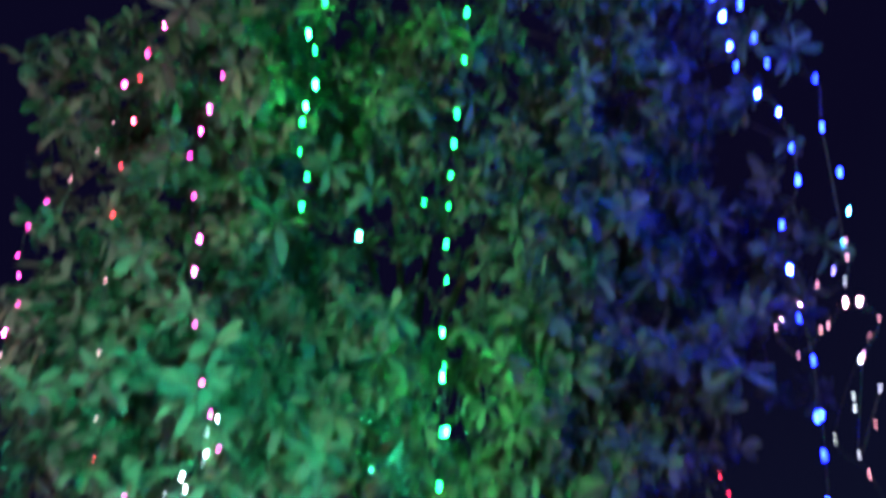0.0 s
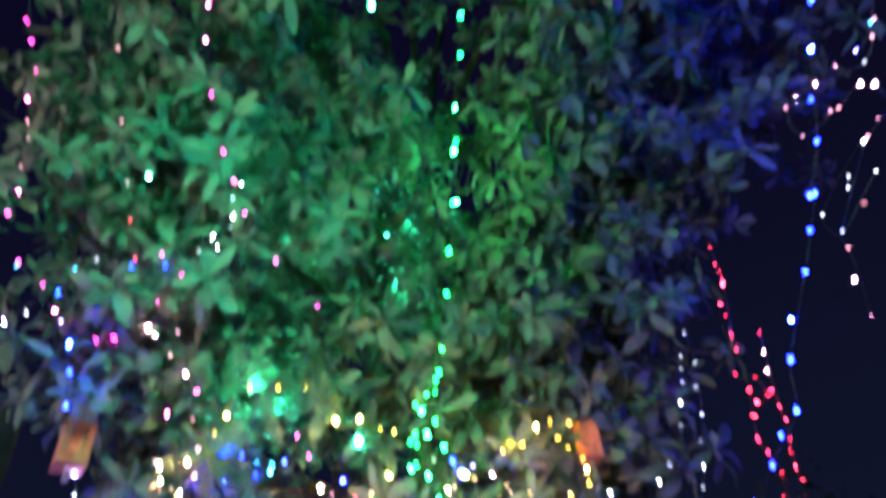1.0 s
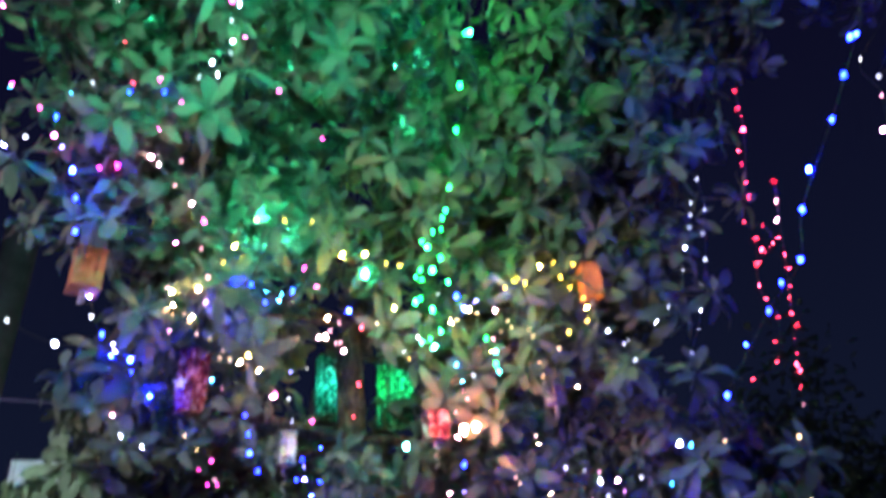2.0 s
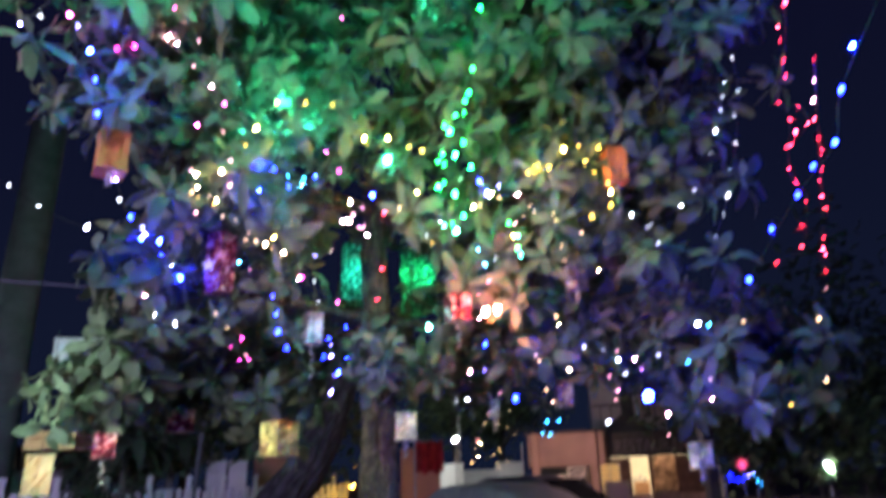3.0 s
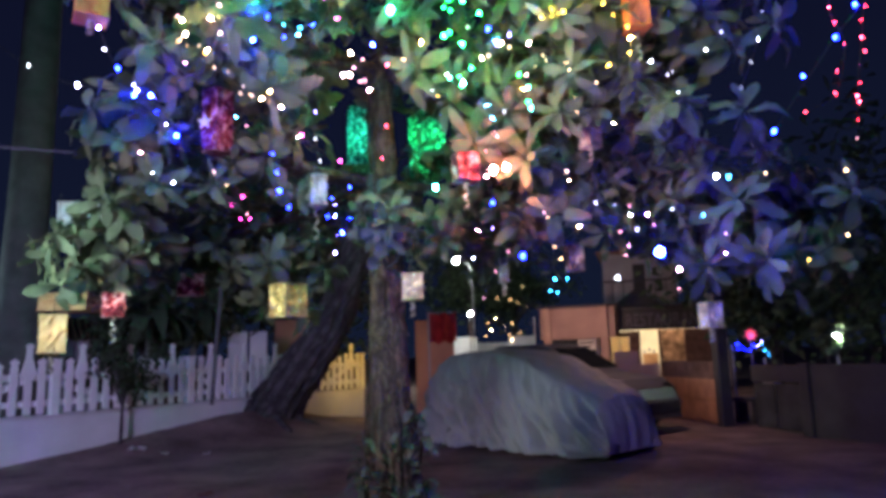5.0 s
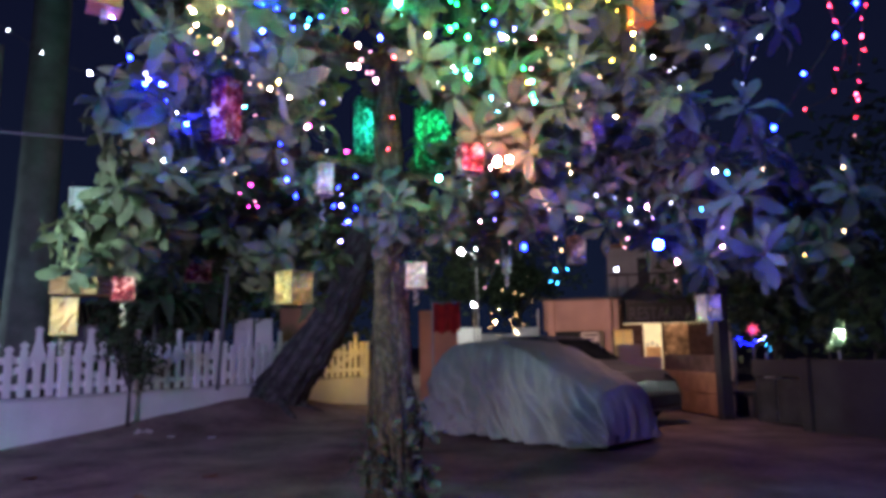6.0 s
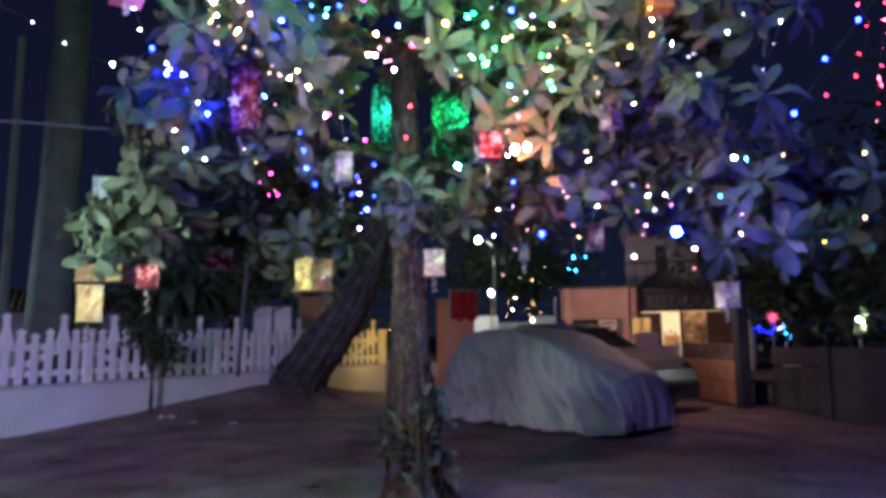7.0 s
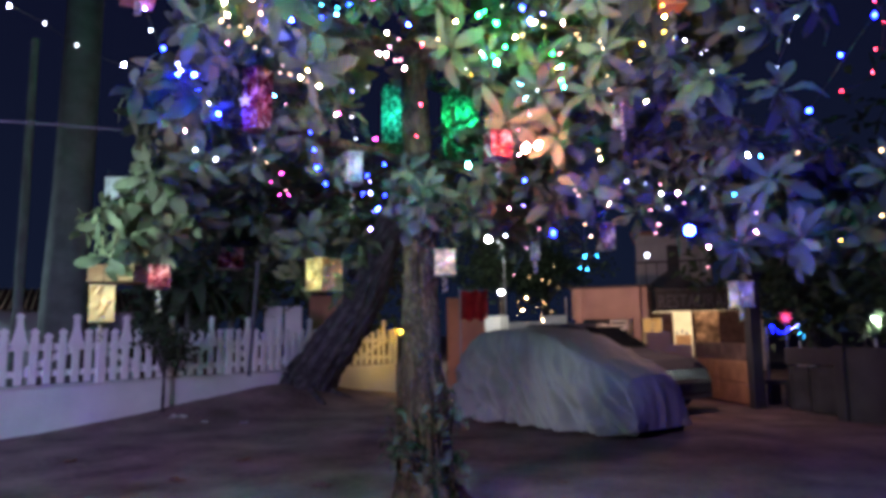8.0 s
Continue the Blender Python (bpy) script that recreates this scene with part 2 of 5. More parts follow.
def tube(bm, pts, radii, sides=6, ridge=0.0, ridges=7, caps=True):
    pts = [Vector(p) for p in pts]
    rings, side = [], None
    for i, p in enumerate(pts):
        d = (pts[min(i + 1, len(pts) - 1)] - pts[max(i - 1, 0)]).normalized()
        if side is None:
            side = d.orthogonal().normalized()
        side = (side - d * side.dot(d)).normalized()
        up = d.cross(side)
        r = radii[i] if isinstance(radii, (list, tuple)) else radii
        ring = []
        for k in range(sides):
            a = 2 * math.pi * k / sides
            o = math.cos(a) * side + math.sin(a) * up
            rr = r
            if ridge:
                q = p + o * r
                rr = r * (1 + ridge * (1.3 * (0.3 - abs(noise.noise(Vector((math.cos(a) * ridges, math.sin(a) * ridges, i * 0.11))))) + 0.45 * noise.noise(q * 7) + 0.4 * noise.noise(q * 2.1)))
            ring.append(bm.verts.new(p + o * rr))
        rings.append(ring)
    for a, b in zip(rings, rings[1:]):
        for k in range(sides):
            bm.faces.new((a[k], a[(k + 1) % sides], b[(k + 1) % sides], b[k]))
    if caps:
        bm.faces.new(rings[0][::-1])
        bm.faces.new(rings[-1])
    return bm


def ball(bm, place, r, sub=1, squash=(1, 1, 1)):
    bmesh.ops.create_icosphere(bm, subdivisions=sub, radius=r, matrix=Matrix.Translation(place) @ Matrix.Diagonal((*squash, 1)))
    return bm


# ---- ground ----
FENCE_A = Vector((-5.57, 8.88))
FENCE_B = Vector((-2.15, 15.88))
FDIR = (FENCE_B - FENCE_A).normalized()
FNOR = Vector((FDIR.y, -FDIR.x))
LEAN_BASE = Vector((-3.21, 13.53, 0.12))


def mound(x, y):
    p = Vector((x, y)) - FENCE_A
    along, out = p.dot(FDIR), p.dot(FNOR)
    h = 0.30 * math.exp(-((along - 4.2) / 2.6) ** 2) * math.exp(-(max(out, 0) / 0.8) ** 2)
    q = (Vector((x, y)) - LEAN_BASE.xy).length
    h += 0.16 * math.exp(-(q / 1.5) ** 2)
    return h + 0.035 * noise.noise(Vector((x * 0.8, y * 0.8, 0))) + 0.012 * noise.noise(Vector((x * 5, y * 5, 3)))


def build_ground():
    bm = bmesh.new()
    xs = [-900, -200, -60, -25] + [-14 + 0.16 * i for i in range(163)] + [20, 40, 90, 300, 900]
    ys = [-900, -200, -50, -15, -5] + [0.16 * i for i in range(126)] + [24, 32, 50, 90, 200, 500, 1500]
    grid = [[bm.verts.new((x, y, mound(x, y) if -14 < x < 13 and 0 < y < 21 else 0)) for x in xs] for y in ys]
    for a, b in zip(grid, grid[1:]):
        for i in range(len(xs) - 1):
            bm.faces.new((a[i], a[i + 1], b[i + 1], b[i]))
    g = part("ground", bm, SOIL, smooth=True)
    tagged(g, "bare brown trodden soil, banked up along the wall", "ground", kind="structure")


build_ground()


# ---- white wall with picket fence ----
def build_fence():
    turn = math.degrees(math.atan2(FDIR.y, FDIR.x))
    a, b = -4.5, (FENCE_B - FENCE_A).length + 0.35
    wall = thing("boundary_wall", (*FENCE_A, 0), "low white plastered boundary wall, smudged with soil", "wall", kind="structure", turn=turn)
    part("wall_body", block(a, b, -0.005, 0.16, -0.4, 0.635, bev=0.012), PLASTER, wall)
    part("coping", block(a - 0.02, b + 0.02, -0.03, 0.185, 0.638, 0.66, bev=0.006), PLASTER, wall)
    fence = thing("picket_fence", (*FENCE_A, 0.66), "white painted wooden picket fence on a low wall", "fence", turn=turn)
    step, z0 = 0.19, 0.02

    def picket(h, w=0.102, tall=False):
        bm = bmesh.new()
        if tall:
            out = [(-w / 2, 0), (w / 2, 0), (w / 2, h - 0.50), (w / 2 + 0.065, h - 0.44), (w / 2 + 0.03, h - 0.34), (w / 2 - 0.008, h - 0.19), (w / 2 - 0.012, h - 0.07), (w / 2 + 0.006, h - 0.06), (w / 2 + 0.006, h - 0.035), (0, h)]
        else:
            out = [(-w / 2, 0), (w / 2, 0), (w / 2, h - 0.13), (w / 2 - 0.012, h - 0.11), (w / 2 - 0.012, h - 0.085), (w / 2 + 0.008, h - 0.07), (w / 2 + 0.008, h - 0.04), (0, h)]
        out = out + [(-x, z) for x, z in out[-2:1:-1]]
        lo = [bm.verts.new((x, -0.012, z)) for x, z in out]
        hi = [bm.verts.new((x, 0.012, z)) for x, z in out]
        bm.faces.new(lo)
        bm.faces.new(hi[::-1])
        for i in range(len(out)):
            j = (i + 1) % len(out)
            bm.faces.new((lo[j], lo[i], hi[i], hi[j]))
        return mesh_of("picket", bm, PAINT)

    kinds = [picket(0.98, tall=True), picket(0.77), picket(0.71), picket(0.77)]
    post_me = mesh_of("post", box(block(-0.065, 0.065, -0.06, 0.06, -0.03, 0.74, bev=0.006), -0.08, 0.08, -0.075, 0.075, 0.74, 0.765, bev=0.006), PAINT)
    n = int((b - a) / step)
    for i in range(n):
        x = a + 0.29 + i * step
        k = (i + 1) % 4
        if i % 12 == 5:
            piece("post", post_me, pose(x, 0.08, z0), fence)
            continue
        piece("picket", kinds[k], pose(x + random.uniform(-0.006, 0.006), 0.05, z0, 0, random.uniform(-0.8, 0.8), 0), fence)
    for z, h in ((0.10, 0.085), (0.46, 0.095)):
        part("rail", block(a, b, 0.066, 0.10, z0 + z, z0 + z + h, bev=0.005), PAINT, fence)
    for i in range(5, n - 11, 12):
        x0, x1 = a + 0.1 + i * step + 0.1, a + 0.1 + (i + 6) * step - 0.1
        for s in (0, 1):
            c = x0 + 0.42 if s == 0 else x0 + 1.62
            m = Matrix.Translation((c, 0.072, z0 + 0.32)) @ Matrix.Rotation(0.36 if s == 0 else -0.42, 4, "Y")
            part("brace", block(-0.42, 0.42, 0.0, 0.022, -0.045, 0.045, m=m), PAINT, fence)


build_fence()


# ---- trees ----
def leaf_into(bm, m, length, width, droop, seedv):
    rows = [(0.0, 0.08), (0.2, 0.42), (0.45, 0.86), (0.68, 1.0), (0.88, 0.70), (1.0, 0.05)]
    last = None
    for f, w in rows:
        x = f * length
        z = -droop * length * f * f + 0.02 * math.sin(f * 7 + seedv)
        hw = w * width / 2
        fold = 0.22 * hw
        ring = [bm.verts.new(m @ Vector((x, s * hw, z + (fold if s else 0)))) for s in (-1, 0, 1)]
        if last:
            for i in (0, 1):
                bm.faces.new((last[i], last[i + 1], ring[i + 1], ring[i]))
        last = ring


def rosette(rnd, size=1.0, leaves=12):
    """A whorl of broad leaves round a twig tip."""
    bm = bmesh.new()
    for k in range(leaves):
        az = 360 * k / leaves + rnd.uniform(-18, 18)
        tilt = rnd.uniform(-55, 5) if k % 2 else rnd.uniform(-10, 40)
        m = pose(0, 0, 0, 0, 0, az) @ pose(0, 0, 0, rnd.uniform(-30, 30), tilt, 0) @ Matrix.Translation((0.025, 0, 0))
        leaf_into(bm, m, size * rnd.uniform(0.17, 0.32), size * rnd.uniform(0.078, 0.13), rnd.uniform(0.1, 0.7), rnd.uniform(0, 6))
    tube(bm, [(0, 0, -0.16), (0, 0, 0.01)], [0.008, 0.006], 4)
    return bm


TRUNK = [(0.69, 6.06, 0), (0.63, 6.14, 0.63), (0.61, 6.15, 1.25), (0.6, 6.21, 1.85), (0.58, 6.26, 2.71), (0.55, 6.32, 3.74), (0.81, 6.38, 4.45), (1.02, 6.44, 5.08), (1.45, 6.17, 7.66), (2, 5.77, 10.57)]
main_tree = thing("almond_tree", TRUNK[0], "broad-leaved tree hung with coloured string lights, upright grey trunk", "tree")


def build_trunk():
    line = smooth_line(TRUNK, 90)
    rad = []
    for i, p in enumerate(line):
        f = i / 90
        rad.append(0.165 * (1 - 0.75 * f) + 0.17 * math.exp(-max(p.z, 0) / 0.22) + 0.025 * math.exp(-((p.z - 0.75) / 0.2) ** 2))
    line = [Vector((*TRUNK[0][:2], -0.25))] + line
    rad = [rad[0] * 1.25] + rad
    part("trunk", tube(bmesh.new(), line, rad, 72, ridge=0.34, ridges=9.0), BARK, main_tree, world=True, smooth=True)


build_trunk()
rnd = random.Random(7)
ROSETTES = [mesh_of("whorl", rosette(rnd), LEAF, smooth=True) for _ in range(10)]
ROS_DATA = []
for me_ in ROSETTES:
    ROS_DATA.append((np.array([v.co[:] for v in me_.vertices]), [tuple(p.vertices) for p in me_.polygons]))
CLUSTERS = []
# slopes from the camera's place, and depth, kept clear so lanterns show
VIEW_GAPS = [(-0.503, -0.438, 0.333, 0.428, 4.9), (-0.389, -0.318, 0.062, 0.121, 5.8), (-0.189, -0.146, 0.079, 0.133, 5.3), (-0.328, -0.292, 0.232, 0.282, 5.4), (-0.260, -0.220, 0.274, 0.380, 6.4), (-0.167, -0.114, 0.251, 0.363, 6.4), (0.244, 0.280, 0.030, 0.068, 5.4), (-0.103, -0.066, 0.257, 0.303, 5.3), (-0.649, -0.607, 0.072, 0.116, 5.0)]


def in_view_gap(p):
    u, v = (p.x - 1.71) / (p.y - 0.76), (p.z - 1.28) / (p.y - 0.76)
    # crown outline trimmed to fit the camera's view
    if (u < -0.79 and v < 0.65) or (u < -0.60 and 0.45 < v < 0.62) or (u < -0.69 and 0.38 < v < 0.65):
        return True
    return any(a - 0.02 < u < b + 0.02 and c - 0.02 < v < d + 0.02 and p.y < y for a, b, c, d, y in VIEW_GAPS)


def bough(pts, spread, count, thick=0.045, size=0.8):
    """A limb through pts, with twigs and leaf whorls round its outer part."""
    line = smooth_line(pts, 14)
    limb = bmesh.new()
    tube(limb, line, [thick * (1 - 0.8 * i / 14) + 0.006 for i in range(15)], 6, ridge=0.15)
    for _ in range(count):
        k = min(14, int(15 * rnd.uniform(0.35, 1.0) ** 0.8))
        base = line[k]
        off = [max(-1.6, min(1.6, rnd.gauss(0, 1))) * spread for _ in range(3)]
        tip = base + Vector((off[0], off[1], off[2] * 0.8))
        # whorls left out so the camera sees the trunk and lanterns
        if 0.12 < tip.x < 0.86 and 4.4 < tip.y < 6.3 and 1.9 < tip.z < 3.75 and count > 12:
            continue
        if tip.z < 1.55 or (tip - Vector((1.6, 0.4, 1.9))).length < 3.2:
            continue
        if in_view_gap(tip):
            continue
        d = (tip - base)
        if rnd.random() < 0.5 and d.length > 0.15:
            tube(limb, [base, base + d * 0.5 + Vector((0, 0, -0.04)), tip], [0.011, 0.008, 0.005], 3, caps=False)
        aim = (d.normalized() + Vector((0, -0.35, 0.5)) + Vector((rnd.gauss(0, 0.4), rnd.gauss(0, 0.4), rnd.gauss(0, 0.3)))).normalized()
        m = Matrix.Translation(tip) @ aim.to_track_quat("Z", "X").to_matrix().to_4x4() @ Matrix.Rotation(rnd.uniform(0, 6.3), 4, "Z") @ Matrix.Scale(size * rnd.uniform(0.8, 1.25), 4)
        CLUSTERS.append((m, rnd.randrange(10)))
    part("limb", limb, BARK, main_tree, world=True, smooth=True)


CROTCH = (0.55, 6.32, 3.74)
UPPER = (0.81, 6.38, 4.45)
HIGH = (1.02, 6.44, 5.08)
TOP = (1.45, 6.17, 7.66)
LOW = (0.58, 6.26, 2.71)
# low boughs
bough([LOW, (-0.27, 5.41, 2.8), (-0.91, 4.73, 2.75)], 0.26, 30, size=0.76)
bough([LOW, (-0.68, 6.14, 2.36), (-1.63, 5.52, 2.15)], 0.22, 40, size=0.76)
bough([LOW, (-0.19, 6.51, 2.61), (-0.68, 6.41, 2.1)], 0.34, 36, size=0.76)
bough([LOW, (0.7, 5.83, 2.42), (0.71, 5.76, 2.27)], 0.16, 10, 0.02, size=0.76)
bough([LOW, (1.07, 6.55, 2.71), (1.34, 6.62, 2.51)], 0.38, 47, size=0.76)
bough([CROTCH, (1.59, 5.98, 2.99), (2.16, 5.69, 2.5)], 0.34, 59, size=0.76)
bough([CROTCH, (2.29, 5.61, 3.07), (2.9, 5.22, 2.59)], 0.22, 20, size=0.76)
bough([CROTCH, (2.56, 6.05, 2.55), (3.24, 5.56, 2.14)], 0.28, 47, size=0.76)
bough([CROTCH, (3.21, 5.94, 2.39), (3.72, 5.53, 1.97)], 0.26, 36, size=0.76)
bough([CROTCH, (1.84, 5.66, 3.51), (2.31, 5.32, 3.23)], 0.30, 43, size=0.76)
bough([CROTCH, (0.11, 5.6, 3.56), (-0.4, 5, 3.37)], 0.36, 55, size=0.76)
bough([CROTCH, (-0.22, 5.26, 3.74), (-0.62, 4.67, 3.28)], 0.32, 47, size=0.76)
bough([CROTCH, (1.15, 6.13, 3.73), (1.38, 6.04, 3.51)], 0.45, 50, size=0.76)
bough([LOW, (-0.78, 5.51, 2.82), (-0.82, 5.46, 2.54)], 0.25, 25, size=0.76)
# middle boughs
bough([UPPER, (-0.3, 5.25, 4.43), (-0.89, 4.53, 3.86)], 0.36, 67, size=0.74)
bough([UPPER, (0.01, 5.04, 5.01), (-0.64, 4.58, 4.54)], 0.40, 67, size=0.74)
bough([UPPER, (0.27, 5.55, 4.47), (-0.03, 5.2, 4.11)], 0.40, 67, size=0.74)
bough([UPPER, (1.51, 5.63, 4.8), (1.62, 5.71, 4.32)], 0.45, 78, size=0.74)
bough([UPPER, (2.14, 5.65, 4.35), (2.41, 5.39, 3.75)], 0.42, 73, size=0.74)
bough([UPPER, (2.58, 5.37, 4.83), (3.07, 5.21, 4.17)], 0.40, 67, size=0.74)
bough([UPPER, (2.71, 5.68, 3.73), (2.88, 5.45, 3.41)], 0.26, 35, size=0.74)
# upper boughs
bough([HIGH, (-0.35, 4.49, 5.75), (-1.13, 3.99, 5.27)], 0.42, 99, size=0.74)
bough([HIGH, (0.23, 4.52, 5.96), (-0.42, 4.09, 5.76)], 0.45, 99, size=0.74)
bough([HIGH, (0.8, 5.01, 5.8), (0.55, 4.88, 5.44)], 0.45, 99, size=0.74)
bough([HIGH, (2.42, 5.38, 5.61), (2.98, 5.33, 5.07)], 0.46, 116, size=0.74)
bough([HIGH, (2.71, 4.97, 6.13), (3.54, 4.85, 5.55)], 0.48, 116, size=0.74)
bough([HIGH, (1.18, 5.87, 5.83), (1.6, 6.03, 5.35)], 0.55, 83, size=0.74)
# top boughs
bough([TOP, (0.21, 3.91, 7.09), (-0.8, 3.72, 6.33)], 0.55, 139, size=0.74)
bough([TOP, (0.16, 2.93, 7.89), (-0.63, 2.64, 7.41)], 0.55, 122, size=0.74)
bough([TOP, (1.05, 3.41, 8.06), (0.4, 1.99, 8.1)], 0.65, 122, size=0.74)
bough([TOP, (1.66, 3.26, 8.26), (2.12, 2.23, 8.35)], 0.65, 122, size=0.74)
bough([TOP, (2.98, 4.05, 7.52), (3.65, 3.93, 6.91)], 0.58, 139, size=0.74)
bough([TOP, (3.44, 2.83, 8.17), (4.25, 2.74, 7.59)], 0.62, 139, size=0.74)
bough([TOP, (2.73, 4.95, 6.42), (3.49, 4.89, 5.97)], 0.50, 122, size=0.74)
bough([TOP, (1.09, 4.75, 6.94), (0.66, 4.89, 6.23)], 0.50, 122, size=0.74)
bough([TOP, (4.08, 4.56, 7.2), (4.8, 4.7, 6.45)], 0.50, 105, size=0.74)


def build_crown():
    order = sorted(range(len(CLUSTERS)), key=lambda i: CLUSTERS[i][0].translation.z)
    near = set(order[:290])
    inv = main_tree.matrix_basis.inverted()
    verts, faces, at = [], [], 0
    for i, (m, k) in enumerate(CLUSTERS):
        if i in near:
            piece("whorl", ROSETTES[k], inv @ m, main_tree)
            continue
        co, fs = ROS_DATA[k]
        mm = np.array(inv @ m)
        verts.append(co @ mm[:3, :3].T + mm[:3, 3])
        faces += [tuple(v + at for v in f) for f in fs]
        at += len(co)
    me = bpy.data.meshes.new("crown")
    me.from_pydata(np.concatenate(verts).tolist(), [], faces)
    me.materials.append(LEAF)
    for p in me.polygons:
        p.use_smooth = True
    ob = new("crown", me)
    ob.parent = main_tree
    tagged(ob, "dense broad green leaves", kind="stuff")


build_crown()


def build_leaning_tree():
    pts = [LEAN_BASE + Vector((-0.04, 0, -0.3)), LEAN_BASE, (-2.76, 13.5, 0.87), (-2.3, 13.47, 1.48), (-1.91, 13.43, 2.1), (-1.65, 13.41, 2.71), (-1.46, 13.38, 3.32), (-1.35, 13.33, 4.16), (-1.27, 13.28, 5.15)]
    tree = thing("leaning_tree", LEAN_BASE, "thick dark old trunk leaning over from a soil bank", "tree")
    line = smooth_line(pts, 60)
    rad = [0.49 - 0.24 * min(1, i / 44) + 0.24 * math.exp(-i / 6) for i in range(61)]
    part("trunk", tube(bmesh.new(), line, rad, 72, ridge=0.30, ridges=6.5), DARKBARK, tree, world=True, smooth=True)
    r = random.Random(3)
    flare = [LEAN_BASE + Vector((0.5, 0.05, 0.85)), LEAN_BASE + Vector((-0.02, -0.1, 0.42)), LEAN_BASE + Vector((-0.55, -0.06, 0.10)), LEAN_BASE + Vector((-1.25, 0.05, -0.16))]
    part("root", tube(bmesh.new(), smooth_line(flare, 16), [0.22 + 0.10 * math.sin(math.pi * min(1, i / 10)) - 0.006 * i for i in range(17)], 24, ridge=0.3), DARKBARK, tree, world=True, smooth=True)
    for k in range(9):
        a = math.radians(200 + 40 * k + r.uniform(-12, 12))
        d = Vector((math.cos(a), math.sin(a), 0))
        L = r.uniform(0.7, 1.3)
        q = [LEAN_BASE + d * 0.3 + Vector((0, 0, 0.42)), LEAN_BASE + d * 0.55 + Vector((0, 0, 0.12)), LEAN_BASE + d * (0.6 + L * 0.5) + Vector((0, 0, -0.06)), LEAN_BASE + d * (0.6 + L) + Vector((0, 0, -0.25))]
        part("root", tube(bmesh.new(), smooth_line(q, 10), [0.15 - 0.011 * i for i in range(11)], 10, ridge=0.25), DARKBARK, tree, world=True, smooth=True)


build_leaning_tree()


# ---- car under a cover ----
CAR_L, CAR_C = Vector((0.05, 11.53, 0)), Vector((2.54, 9.33, 0))


def build_covered_car():
    u = (CAR_C - CAR_L).normalized()
    turn = math.degrees(math.atan2(u.y, u.x))
    car = thing("covered_car", CAR_L, "small parked car under a loose wrinkled grey cover", "car", turn=turn)
    L, W = (CAR_C - CAR_L).length - 0.06, 1.42
    prof = [(0.0, 0.62), (0.03, 0.98), (0.09, 1.24), (0.17, 1.36), (0.30, 1.39), (0.46, 1.38), (0.58, 1.30), (0.70, 1.13), (0.81, 0.97), (0.90, 0.87), (0.97, 0.77), (1.0, 0.60)]

    def top(f):
        for (a, h), (b, g) in zip(prof, prof[1:]):
            if f <= b:
                s = (f - a) / (b - a)
                s = s * s * (3 - 2 * s) * 0.5 + s * 0.5
                return h + (g - h) * s
        return prof[-1][1]

    bm = bmesh.new()
    nu, nv = 220, 110
    rows = []
    for i in range(nu + 1):
        f = i / nu
        h = top(f)
        row = []
        pinch = 0.10 * (1 - min(1, f / 0.10)) ** 2 + 0.26 * (1 - min(1, (1 - f) / 0.22)) ** 2
        for j in range(nv + 1):
            a = j / nv * 2 - 1
            s = abs(a)
            sign = 1 if a > 0 else -1
            if s < 0.42:
                q = s / 0.42
                yy, zz = q * 0.60, h - 0.05 * q * q
            else:
                q = (s - 0.42) / 0.58
                e = min(1, q / 0.45)
                yy = 0.60 + 0.21 * math.sin(e * math.pi / 2) + 0.03 * q
                lo = 0.05 + 0.04 * noise.noise(Vector((f * 9, a * 2, 5)))
                zz = (h - 0.05) + (lo - (h - 0.05)) * (q ** 1.12)
                s1 = noise.noise(Vector((f * 8 - 2.0 * q + 2, sign * 3, q * 0.7)))
                s2 = noise.noise(Vector((f * 21 - 3.5 * q, sign * 7, q * 1.1)))
                s3 = noise.noise(Vector((f * 44 + 2.0 * q, sign * 5, q * 2.0)))
                fold = 0.38 * (0.3 - abs(s1)) + 0.26 * (0.25 - abs(s2)) + 0.03 * s3
                c1 = noise.noise(Vector((f * 6.5 - 2.6 * q * q + 4, sign * 2, q * 0.5)))
                c2 = noise.noise(Vector((f * 11 - 3.4 * q + 9, sign * 4, q * 0.8)))
                fold += -0.17 * math.exp(-(c1 / 0.08) ** 2) - 0.11 * math.exp(-(c2 / 0.08) ** 2)
                yy += fold * min(1, q * 2.2)
            yy *= 1 - pinch * (1.7 if sign > 0 and f > 0.5 else 0.75)
            w = 0.02 * noise.noise(Vector((f * 6, a * 5, 1))) + 0.03 * (0.3 - abs(noise.noise(Vector((f * 9 + a * 4, a * 6, 2)))))
            row.append(bm.verts.new((f * L, W / 2 + sign * yy if s > 0 else W / 2, zz + w)))
        rows.append(row)
    for a, b in zip(rows, rows[1:]):
        for j in range(nv):
            bm.faces.new((a[j], b[j], b[j + 1], a[j + 1]))
    for row, d in ((rows[0], -1), (rows[-1], 1)):
        last = row
        for k in (0.35, 0.7, 1.0):
            cur = []
            for v in row:
                zc = v.co.z + (0.1 - v.co.z) * k
                wob = 0.03 * noise.noise(Vector((v.co.y * 7, k, d * 4)))
                cur.append(bm.verts.new((v.co.x + d * (0.07 * math.sin(k * 2.2) + wob), v.co.y, zc)))
            for j in range(nv):
                bm.faces.new((last[j], last[j + 1], cur[j + 1], cur[j]) if d < 0 else (last[j + 1], last[j], cur[j], cur[j + 1]))
            last = cur
    part("cover", bm, COVER, car, smooth=True)
    wheel = bmesh.new()
    for r, w in ((0.29, 0.19), (0.27, 0.21)):
        bmesh.ops.create_cone(wheel, cap_ends=True, segments=28, radius1=r, radius2=r, depth=w, matrix=pose(0, 0, 0, 90, 0, 0))
